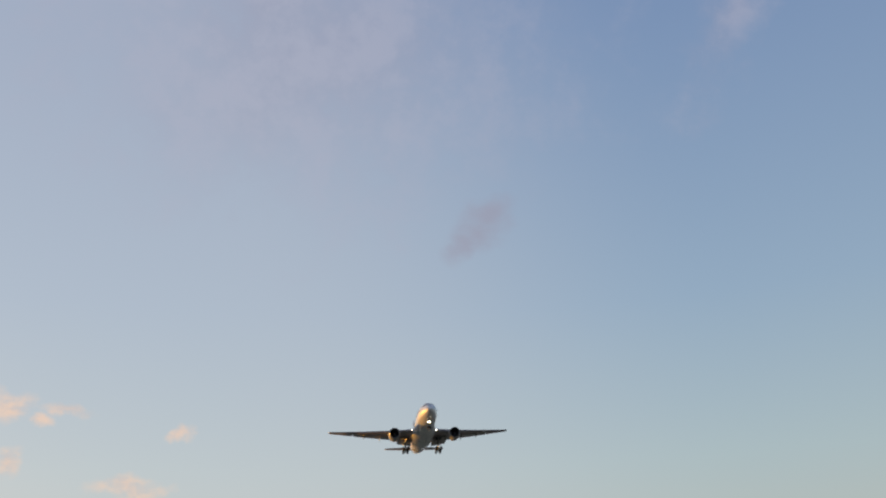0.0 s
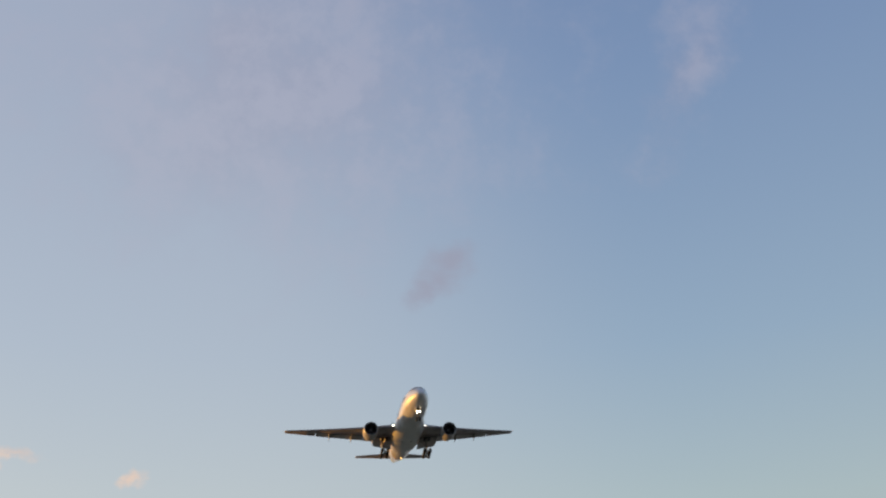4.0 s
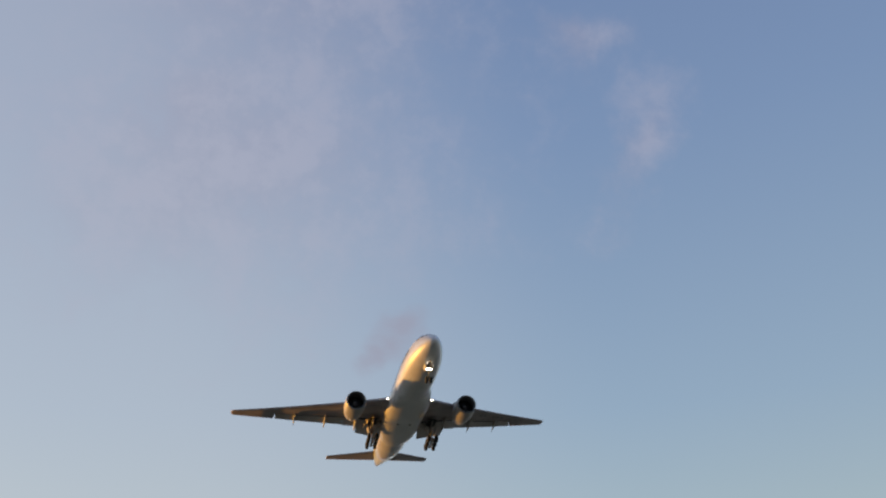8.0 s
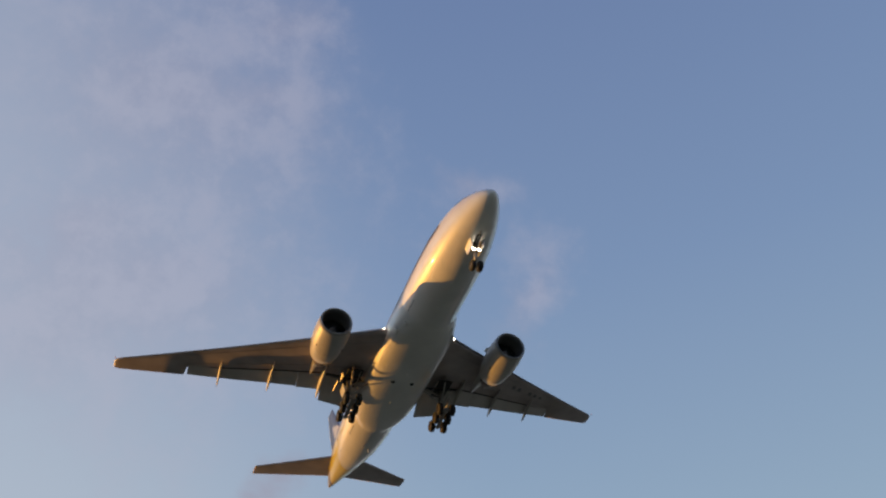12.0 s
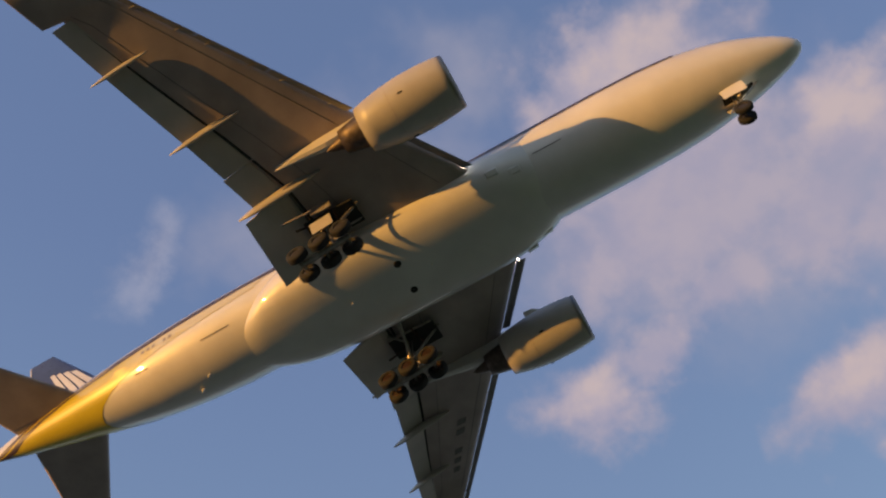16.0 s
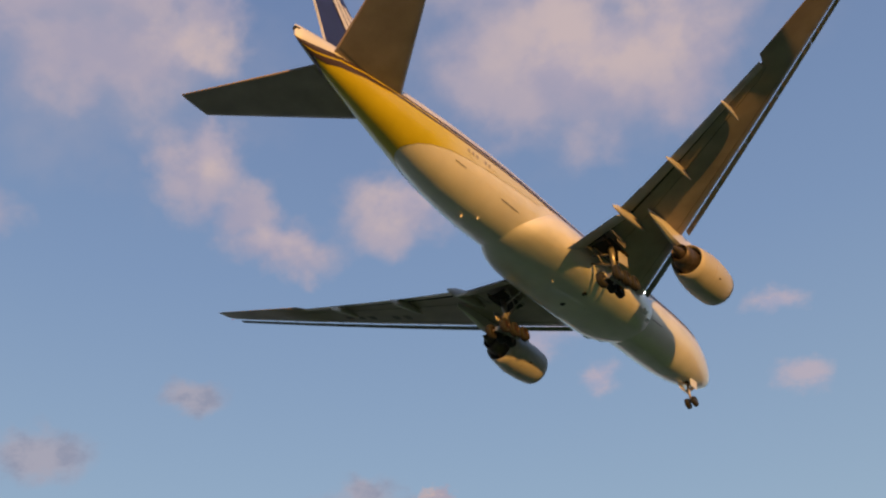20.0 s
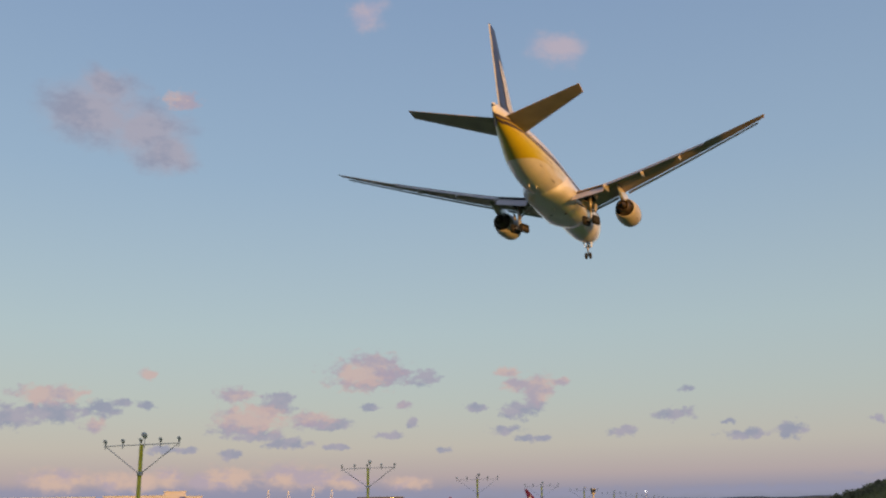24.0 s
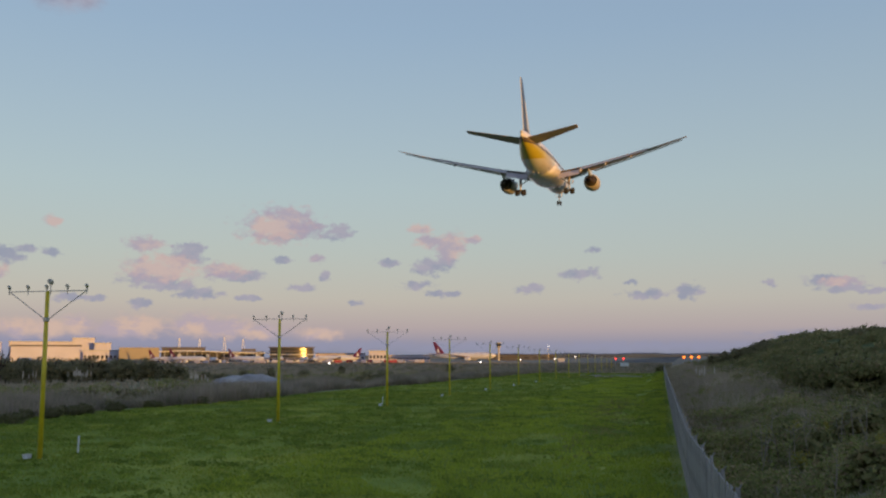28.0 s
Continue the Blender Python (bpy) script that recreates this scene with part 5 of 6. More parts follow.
# dark hedge of trees at the marsh
for i in range(24):
    u = i / 23
    az = -49.5 + 17.6 * u
    h = 6.6 + 0.3 * math.sin(i * 1.7) + (1.3 if i in (8, 9) else 0) - (1.0 if i in (13,) else 0)
    x, y = bearing(az, 207 + 4 * math.sin(i * 2.3))
    build_tree("hedge_tree", "dark green round-topped tree in a dense row", x, y, h, 3.9, 100 + i, count=6400, leaf=0.34, group="hedge row")
for az, dist, h, r in ((-39.9, 196, 8.6, 3.2), (-41.2, 198, 7.6, 2.8), (-30.9, 205, 6.0, 2.6), (-30.1, 206, 5.2, 2.4), (-24.9, 180, 4.3, 1.1), (-22.9, 250, 2.8, 2.2), (-19.0, 200, 2.6, 2.8), (-17.9, 205, 3.1, 3.0), (-14.0, 316, 4.4, 2.2), (-15.3, 300, 2.6, 3.0), (-20.6, 290, 4.2, 1.3), (-27.7, 200, 2.4, 2.6), (-26.4, 210, 3.2, 2.6), (-28.6, 215, 2.6, 2.4), (-1.2, 300, 2.8, 2.2)):
    x, y = bearing(az, dist)
    build_tree("marsh_tree", "small dark tree standing in the marsh", x, y, h, r, int(h * 100 + r * 10), count=2200, leaf=0.36)
for az, dist, el, r in ((5.1, 185, 0.92, 2.0), (5.65, 182, 0.75, 1.5), (7.0, 165, 0.95, 1.4), (9.84, 135, 1.72, 1.7), (10.5, 132, 1.45, 1.5), (3.3, 215, 0.62, 2.6), (2.5, 225, 0.45, 2.4), (1.8, 232, 0.28, 2.2), (4.3, 200, 0.92, 2.6), (6.2, 175, 1.05, 2.0), (4.75, 190, 1.15, 1.5)):
    x, y = bearing(az, dist)
    h = (4.55 + dist * math.tan(radians(el)) - float(ground_z(x, y))) / 0.92
    build_tree("dune_bush", "dark green bush on the dune crest", x, y, max(1.2, h), r, int(az * 77 + 300), HEDGE, 0.28, 2600)
for az, dist, h, r in ((7.0, 84, 3.2, 2.8), (8.1, 76, 3.9, 3.2), (9.0, 74, 4.0, 3.0), (10.2, 66, 3.2, 2.6), (9.9, 40, 1.9, 1.3), (7.4, 36, 1.5, 1.0), (10.4, 30, 1.5, 1.0)):
    x, y = bearing(az, dist)
    build_tree("dune_bush", "dark green rounded bush at the foot of the dune", x, y, h, r, int(az * 71 + 500), CANOPY, 0.26, 3600)


def build_pampas(az, dist, n, h, seed):
    x, y = bearing(az, dist)
    q = np.random.default_rng(seed)
    t = thing("pampas_clump", "clump of pampas grass with pale plumes", "plant", Matrix.Translation((x, y, float(ground_z(x, y)))), "pampas")
    for i in range(n):
        a, o = q.uniform(0, 6.28), q.uniform(0.1, 1.3)
        bx, by = o * math.cos(a), o * math.sin(a)
        hh = h * q.uniform(0.8, 1.15)
        bm = tube((bx * 0.4, by * 0.4, 0), (bx, by, hh * 0.7), 0.03, 0.02, 5)
        part("stem", bm, DRYGRASS, t)
        part("plume", turned(((hh * 0.65, 0.02), (hh * 0.75, 0.075), (hh * 0.9, 0.065), (hh * 1.05, 0.015)), 7, "Z", (bx, by, 0)), PLUME, t)


for az, dist, n, h, seed in ((-36.0, 172, 9, 2.9, 1), (-35.4, 170, 8, 2.7, 2), (-38.3, 176, 8, 2.5, 7), (-29.4, 150, 6, 2.3, 3), (-28.9, 152, 5, 2.0, 4), (1.3, 120, 6, 2.2, 6)):
    build_pampas(az, dist, n, h, seed)

# ---------- approach lights ----------
YELLOW = material("yellow_paint", (0.65, 0.54, 0.025), 0.42, scale=2, vary=0.10, per_object=0.12)
GALV = material("galvanised_steel", (0.40, 0.40, 0.41), 0.45, 0.55, scale=3, vary=0.12)
LENS = material("dull_lamp_metal", (0.48, 0.47, 0.43), 0.45, 0.1, scale=6, vary=0.1)
CONCRETE = material("concrete", (0.42, 0.41, 0.38), 0.9, scale=3, vary=0.12, bump=0.3)
WHITEBOX = material("white_cabinet_paint", (0.62, 0.66, 0.72), 0.5, scale=3, vary=0.06)


def build_light_pole(x, y, h):
    z0 = float(ground_z(x, y))
    h -= z0
    t = thing("approach_light_pole", "yellow approach light pole with five lamps on a crossbar", "light pole", Matrix.Translation((x, y, z0)), "approach lights")
    part("mast", tube((0, 0, -0.05), (0, 0, h), 0.12, 0.09, 12), YELLOW, t, smooth=True)
    part("base_plate", box((-0.22, -0.22, -0.05), (0.22, 0.22, 0.03), bevel=0.01), GALV, t)
    part("crossbar", tube((-2.15, 0, h), (2.15, 0, h), 0.020 if y < 80 else 0.012, sides=8), GALV, t)
    for s in (-1, 1):
        part("brace", tube((s * 2.05, 0, h - 0.02), (s * 0.08, 0, h - 1.32), 0.021 if y < 80 else 0.012, sides=8), GALV, t)
    part("collar", turned(((h - 1.42, 0.11), (h - 1.40, 0.135), (h - 1.26, 0.135), (h - 1.24, 0.11)), 12, "Z"), GALV, t)
    for lx, k in ((-2.1, 0.8), (-1.07, 0.8), (-0.05, 0.8), (1.07, 0.8), (2.1, 0.8), (0.16, 1.25)):
        up = 0.20 * k + (0.12 if k > 1 else 0)
        lamp = part("lamp_stem", tube((lx, 0, h - 0.16), (lx, 0, h + up), 0.022, sides=8), GALV, t)
        m = Matrix.Translation((lx, 0, h + up + 0.05)) @ Matrix.Rotation(radians(-14), 4, "X") @ Matrix.Rotation(radians(18), 4, "Z")
        bm = turned(((-0.19 * k, 0.02), (-0.18 * k, 0.085 * k), (-0.05 * k, 0.10 * k), (0.06 * k, 0.075 * k), (0.15 * k, 0.05 * k), (0.16 * k, 0.01)), 12, "Y")
        bm.transform(m)
        part("lamp_head", bm, LENS, lamp)
        bm = turned(((-0.03, 0.045), (0.02, 0.05), (0.05, 0.03)), 8, "Z", (lx, 0.0, h + up - 0.06))
        part("clamp", bm, GALV, lamp)
    return t


for k in range(15):
    build_light_pole(-28.6, 37.1 + 25.94 * k, 7.62 - 0.30 * k)


def build_junction_box(x, y, s=0.29):
    t = thing("junction_box", "small white cable box at a light pole foot", "box", Matrix.Translation((x, y, float(ground_z(x, y)))), "cable boxes")
    part("cabinet", box((-s / 2, -s / 2, -0.03), (s / 2, s / 2, s * 0.9), bevel=0.015), WHITEBOX, t)
    part("lid", box((-s / 2 - 0.02, -s / 2 - 0.02, s * 0.9), (s / 2 + 0.02, s / 2 + 0.02, s * 0.98), bevel=0.01), GALV, t)


for x, y in ((-28.6, 36.8), (-28.6, 62.6), (-28.8, 88.8), (-28.9, 114), (-28.8, 140.5), (-28.9, 166), (-28.8, 192)):
    build_junction_box(x - 0.45, y)
for x, y, h in ((-28.4, 39.6, 0.85), (-29.9, 91.5, 0.8)):
    t = thing("marker_post", "thin white marker post in the grass", "post", Matrix.Translation((x, y, float(ground_z(x, y)))), "marker posts")
    part("post", tube((0, 0, -0.05), (0.02, 0, h), 0.045, 0.045, 8), WHITEBOX, t)
    part("cap", tube((0.02, 0, h), (0.02, 0, h + 0.05), 0.05, 0.02, 8), WHITEBOX, t)

# ---------- fence ----------
FENCE = material("weathered_zinc", (0.37, 0.37, 0.375), 0.65, 0.15, scale=1.5, vary=0.18, per_object=0.2)


def build_fence():
    t = thing("perimeter_fence", "grey galvanised steel palisade fence along the strip", "fence")
    y = 9.0
    slat_mesh = None
    n = 0
    far_v, far_f = [], []
    while y < 330:
        near = y < 46
        step = 0.13 if near else (0.22 if y < 120 else 0.5)
        x = float(fence_x(y))
        z = float(ground_z(x, y))
        if near and n < 296:
            if slat_mesh is None:
                s = part("slat", box((-0.012, -0.058, 0.0), (0.012, 0.058, 2.16), bevel=0.006), FENCE, t)
                slat_mesh = s.data
            else:
                s = new("slat", slat_mesh)
                s.parent = t
            s.matrix_local = pose(x, y, z + rng.uniform(-0.02, 0.02), rng.normal(0, 0.5), rng.normal(0, 0.5), 1.0)
            n += 1
        else:
            i = len(far_v)
            hw = step * 0.45
            for dx, dy, dz in ((-0.012, -hw, 0), (0.012, -hw, 0), (0.012, hw, 0), (-0.012, hw, 0), (-0.012, -hw, 2.16), (0.012, -hw, 2.16), (0.012, hw, 2.16), (-0.012, hw, 2.16)):
                far_v.append((x + dx, y + dy, z + dz + 0.02 * math.sin(y * 7)))
            far_f += [(i, i + 1, i + 5, i + 4), (i + 1, i + 2, i + 6, i + 5), (i + 2, i + 3, i + 7, i + 6), (i + 3, i, i + 4, i + 7), (i + 4, i + 5, i + 6, i + 7)]
        y += step
    tagged(part_np("far_slats", far_v, far_f, FENCE, t), kind="stuff")
    y = 9.0
    while y < 330:
        step = 2.75 if y < 120 else 5.5
        x, x2 = float(fence_x(y)), float(fence_x(y + step))
        z, z2 = float(ground_z(x, y)), float(ground_z(x2, y + step))
        p = part("post", box((x + 0.02, y - 0.04, z - 0.1), (x + 0.10, y + 0.04, z + 2.25), bevel=0.008), FENCE, t)
        part("outrigger", tube((x + 0.06, y, z + 2.2), (x + 0.13, y, z + 2.32), 0.014, sides=6), FENCE, p)
        for hz in (0.35, 1.85):
            part("rail", tube((x + 0.03, y, z + hz), (x2 + 0.03, y + step, z2 + hz), 0.028, sides=6), FENCE, t)
        y += step


build_fence()

# ---------- airfield lights ----------
RED = material("red_lamp", (0.5, 0.02, 0.02), 0.3, glow=(1.0, 0.06, 0.05, 0.6))
AMBER = material("amber_lamp", (0.5, 0.2, 0.02), 0.3, glow=(1.0, 0.19, 0.02, 0.7))
WHITE_LAMP = material("white_lamp", (0.8, 0.8, 0.8), 0.3, glow=(1.0, 0.95, 0.88, 0.8))


def build_field_light(name, label, az, el, dist, mat, r, foot=0.0):
    x, y = bearing(az, dist)
    z = 4.55 + dist * math.tan(radians(el))
    t = thing(name, label, "lamp", Matrix.Translation((x, y, foot)), "airfield lights")
    part("post", tube((0, 0, -0.05), (0, 0, z - foot - r), 0.10, 0.08, 8), GALV, t)
    part("housing", turned(((-0.1, r * 0.7), (0.25, r * 1.1), (0.4, r * 0.4)), 12, "Y", (0, 0.1, z - foot)), DARKGREY, t)
    part("lens", turned(((-0.22 - 0.1, 0.02), (-0.25, r * 0.75), (-0.1, r)), 12, "Y", (0, 0.1, z - foot)), mat, t)


for az in (-3.84, -3.37):
    build_field_light("stop_light", "glowing red runway light on a short post", az, -0.15, 330, RED, 0.36)
for az in (0.18, 0.61, 1.03):
    build_field_light("guard_light", "glowing amber light on a post beyond the scrub", az, -0.06, 340, AMBER, 0.48, float(ground_z(*bearing(az, 340))))
for az, el, dist in ((-21.38, -0.39, 520), (-12.07, -0.35, 560), (-6.25, -0.01, 640), (-7.89, 0.61, 760), (-7.5, -0.15, 700), (-9.6, -0.2, 690)):
    build_field_light("apron_light", "bright white airfield lamp on a post", az, el, dist, WHITE_LAMP, 0.38 if el > -0.3 else 0.5)
x, y = bearing(-3.31, 345)
t = thing("notice_board", "blank white board on two posts in the grass", "sign", Matrix.Translation((x, y, 0)))
part("panel", box((-1.5, -0.04, 0.9), (1.5, 0.04, 2.2), bevel=0.02), WHITEBOX, t)
for s in (-1, 1):
    part("post", box((s * 1.2 - 0.05, 0.04, -0.1), (s * 1.2 + 0.05, 0.14, 2.1)), GALV, t)
# service track with a gravel edge
GRAVEL = material("pale_gravel", (0.22, 0.20, 0.18), 0.95, scale=0.6, vary=0.2, bump=0.4)
bm = bmesh.new()
vs = []
for y, x0, x1 in ((250, -24, -12), (262, -23, -9), (280, -28, -16), (292, -34, -22)):
    vs.append((bm.verts.new((x0, y, float(ground_z(x0, y)) + 0.06)), bm.verts.new((x1, y, float(ground_z(x1, y)) + 0.06))))
for a, b_ in zip(vs, vs[1:]):
    bm.faces.new((a[0], a[1], b_[1], b_[0]))
tagged(part("track", bm, GRAVEL), "worn pale track across the grass", "road", kind="structure")

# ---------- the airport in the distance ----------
# pale and cream cladding blued in the base colour against the orange sun
WALL_W = material("blue_shifted_cladding", (0.39, 0.41, 0.55), 0.7, scale=0.05, vary=0.06, fine_scale=0.4)
WALL_C = material("blue_shifted_cream_cladding", (0.38, 0.37, 0.47), 0.7, scale=0.05, vary=0.06, fine_scale=0.4)
WALL_R = material("red_cladding", (0.22, 0.022, 0.05), 0.6, scale=0.05, vary=0.06, fine_scale=0.4)
WALL_B = material("beige_cladding", (0.25, 0.23, 0.19), 0.75, scale=0.05, vary=0.08, fine_scale=0.4)
ROOF_D = material("dark_roof", (0.075, 0.075, 0.09), 0.7, scale=0.1, vary=0.12)
ROOF_L = material("pale_roof", (0.36, 0.40, 0.47), 0.6, scale=0.1, vary=0.08)
PANE = material("facade_glass", (0.03, 0.035, 0.05), 0.17, scale=0.2, vary=0.1, wear=0.03)
DIM = material("tinted_glass", (0.035, 0.04, 0.055), 0.75, scale=0.2, vary=0.1)
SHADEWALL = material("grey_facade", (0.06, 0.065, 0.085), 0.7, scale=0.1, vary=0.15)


def build_block(name, label, az0, az1, dist, el, depth, wall, roof, windows=0, bands=0, face=None, roof_over=1.0, foot=0.0, doors=0, roof_h=0.6):
    """A building seen along the bearings az0 to az1; its front is turned to face the field."""
    mid = (az0 + az1) / 2
    x, y = bearing(mid, dist)
    w = 2 * dist * math.tan(radians((az1 - az0) / 2))
    h = 4.55 + dist * math.tan(radians(el)) - foot
    turn = -(mid if face is None else face - 180)
    t = thing(name, label, "building", Matrix.Translation((x, y, foot)) @ Matrix.Rotation(radians(turn), 4, "Z"))
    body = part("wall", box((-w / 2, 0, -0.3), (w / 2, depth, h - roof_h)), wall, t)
    part("roof", box((-w / 2 - roof_over, -roof_over, h - roof_h), (w / 2 + roof_over, depth + roof_over, h), bevel=0.12), roof, t)
    for b in range(bands):
        z = (b + 0.45) * (h - 1) / bands
        part("window_band", box((-w / 2 + 1.5, -0.12, z), (w / 2 - 1.5, 0.05, z + 0.42 * (h - 1) / bands)), PANE, body)
        part("ledge", box((-w / 2 - 0.6, -1.2, z - 0.5), (w / 2 + 0.6, 0.02, z - 0.1)), ROOF_L, body)
    for i in range(windows):
        wx = -w / 2 + (i + 0.5) * w / windows
        part("window", box((wx - 0.3 * w / windows, -0.1, h * 0.28), (wx + 0.3 * w / windows, 0.06, h * 0.55)), PANE, body)
    for i in range(doors):
        wx = -w / 2 + (i + 0.5) * w / doors
        part("door", box((wx - 0.38 * w / doors, -0.1, 0), (wx + 0.38 * w / doors, 0.06, h * 0.6)), SHADEWALL, body)
    return t


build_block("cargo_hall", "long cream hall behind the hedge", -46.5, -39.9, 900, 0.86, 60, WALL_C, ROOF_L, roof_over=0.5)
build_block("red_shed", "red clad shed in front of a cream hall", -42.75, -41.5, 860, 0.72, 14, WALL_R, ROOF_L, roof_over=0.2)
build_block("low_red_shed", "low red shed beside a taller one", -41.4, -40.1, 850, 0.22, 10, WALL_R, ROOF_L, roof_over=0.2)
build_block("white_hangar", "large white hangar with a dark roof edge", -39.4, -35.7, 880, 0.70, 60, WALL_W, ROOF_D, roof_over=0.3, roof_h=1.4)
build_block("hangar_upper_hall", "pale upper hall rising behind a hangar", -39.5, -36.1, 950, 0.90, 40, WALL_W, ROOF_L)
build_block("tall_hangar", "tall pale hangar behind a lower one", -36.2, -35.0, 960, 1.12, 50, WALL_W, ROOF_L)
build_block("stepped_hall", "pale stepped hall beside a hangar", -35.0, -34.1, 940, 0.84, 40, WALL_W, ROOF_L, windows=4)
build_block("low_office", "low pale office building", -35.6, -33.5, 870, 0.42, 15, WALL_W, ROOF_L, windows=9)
build_block("white_store", "low white store at the hedge", -39.0, -38.3, 420, -0.02, 8, WALL_W, ROOF_L, roof_over=0.2)
build_block("beige_store", "plain beige windowless store", -33.65, -31.4, 840, 0.56, 30, WALL_B, WALL_B, roof_over=0.1)


def build_pier():
    """A long dark glazed pier under a thin pale canopy on columns."""
    x, y = bearing(-28.3, 900)
    w = 2 * 900 * math.tan(radians(3.0))
    h = 4.55 + 900 * math.tan(radians(0.40))
    t = thing("terminal_pier", "long dark glazed terminal pier under a thin pale canopy", "building", Matrix.Translation((x, y, 0)) @ Matrix.Rotation(radians(28.3), 4, "Z"))
    body = part("wall", box((-w / 2, 0, -0.3), (w / 2, 30, h - 1.2)), SHADEWALL, t)
    bm = bmesh.new()
    rings = []
    for i in range(25):
        u = i / 24
        xx, z = -w / 2 - 4 + (w + 8) * u, h - 1.0 + 1.3 * math.sin(math.pi * min(1, u * 1.6)) - 1.2 * u
        rings.append([Vector((xx, -6, z - 0.9)), Vector((xx, -6.3, z - 0.2)), Vector((xx, 34, z + 0.4)), Vector((xx, 34, z - 0.4))])
    part("canopy", loft(rings, bm=bm), WHITEBOX, t, "thin pale canopy roof")
    for i in range(20):
        xx = -w / 2 + (i + 0.5) * w / 20
        part("window", box((xx - 1.9, -0.12, 1.0), (xx + 1.9, 0.05, h - 3.2)), DIM, body)
    for i in range(14):
        xx = -w / 2 + (i + 0.5) * w / 14
        part("column", tube((xx, -5, -0.2), (xx, -5, h - 1.6), 0.35, 0.3, 8), ROOF_L, t)
    part("roof_hall", box((-w / 2, 10, h - 0.4), (-w / 2 + 0.42 * w, 26, h + 2.6), bevel=0.3), ROOF_D, t, "dark roof hall")
    part("parapet", box((-w / 2 - 1, 9, h + 2.6), (-w / 2 + 0.42 * w + 1, 27, h + 3.0)), SHADEWALL, t)
    part("roof_plant", box((w * 0.28, 8, h - 0.8), (w * 0.42, 20, h + 1.4), bevel=0.2), ROOF_D, t)
    # bridges out to the stands
    for k, xx in enumerate((-0.32, -0.05, 0.22, 0.42)):
        b = part("boarding_bridge", box((xx * w - 1.5, -26, 4.2), (xx * w + 1.5, -0.5, 7.0), bevel=0.2), ROOF_L, t)
        part("bridge_leg", tube((xx * w, -22, 0), (xx * w, -22, 4.3), 0.5, 0.5, 8), GALV, b)


build_pier()


def build_glazed_terminal():
    """Layered bowed galleries, each a band of panes between pale ledges."""
    x, y = bearing(-23.65, 880)
    w = 2 * 880 * math.tan(radians(1.36))
    h = 4.55 + 880 * math.tan(radians(0.60))
    t = thing("glazed_terminal", "layered terminal with bowed glass galleries catching the sunset", "building", Matrix.Translation((x, y, 0)) @ Matrix.Rotation(radians(23.65), 4, "Z"))

    def bow(u, out):
        a = radians(-24 + 48 * u)
        rad = w / 2 / math.sin(radians(24))
        return Vector(((rad + out) * math.sin(a), rad * math.cos(radians(24)) - (rad + out) * math.cos(a) + 3, 0))

    def slab(name, z0, z1, out, mat, label=""):
        rings = []
        for i in range(25):
            p, up = bow(i / 24, out), Vector((0, 0, 1))
            b = Vector((p.x, 26, 0))
            rings.append([p + up * z0, p + up * z1, b + up * z1, b + up * z0])
        return part(name, loft(rings), mat, t, label)

    core = slab("wall", -0.3, h - 0.8, -1.5, SHADEWALL)
    slab("roof", h - 0.8, h, 2.2, ROOF_D, "dark overhanging roof")
    levels = 4
    step = (h - 1.2) / levels
    for k in range(levels):
        z = k * step + 0.9
        slab("ledge", z - 0.9, z - 0.1, 1.2, ROOF_L if k % 2 == 0 else ROOF_D)
        for i in range(16):
            a, b = bow((i + 0.06) / 16, -1.3), bow((i + 0.94) / 16, -1.3)
            up = Vector((0, 0, 1))
            back = Vector((0, 0.3, 0))
            f = [a + up * z, b + up * z, b + up * (z + step - 1.1), a + up * (z + step - 1.1)]
            part("pane", loft([f, [q_ + back for q_ in f]]), PANE, core)


build_glazed_terminal()
build_block("terminal_wing", "low pale terminal wing", -22.2, -19.2, 920, 0.22, 25, WALL_C, ROOF_D, windows=12)
build_block("terminal_annex", "low pale annex before a terminal wing", -20.8, -19.6, 900, 0.10, 12, WALL_W, ROOF_L, windows=5)
build_block("white_block", "pale sunlit block of offices", -18.95, -17.85, 880, 0.38, 25, WALL_W, ROOF_L, windows=5)
build_block("low_freight_row", "long low sunlit freight buildings", -17.8, -15.2, 980, 0.12, 25, WALL_C, ROOF_L, windows=14)
build_block("freight_shed", "small grey shed in the distance", -10.7, -9.6, 950, 0.0, 15, SHADEWALL, ROOF_D)
build_block("long_shed", "long low dark shed across the field", -11.6, -7.4, 1250, 0.12, 30, SHADEWALL, ROOF_D, windows=8)
build_block("beacon_hut", "small white hut beside the runway", -7.3, -6.9, 720, -0.12, 5, WALL_W, ROOF_L)


def build_roof_mast(az, el, dist):
    x, y = bearing(az, dist)
    h = 4.55 + dist * math.tan(radians(el))
    t = thing("roof_mast", "white braced mast over the terminal roof", "mast", Matrix.Translation((x, y, 0)), "terminal masts")
    for s in (-1, 1):
        part("leg", tube((s * 2.6, 0, 0), (s * 0.35, 0, h), 0.4, 0.25, 8), WHITEBOX, t)
    for z in (0.55, 0.75, 0.92):
        k = 2.6 - 2.25 * z
        part("tie", tube((-k, 0, h * z), (k, 0, h * z), 0.25, 0.25, 6), WHITEBOX, t)
    part("head", box((-0.6, -0.4, h - 0.4), (0.6, 0.4, h + 0.4), bevel=0.1), WHITEBOX, t)


for az, el in ((-30.28, 1.08), (-29.11, 1.02), (-27.66, 1.15), (-26.56, 1.06)):
    build_roof_mast(az, el, 945)


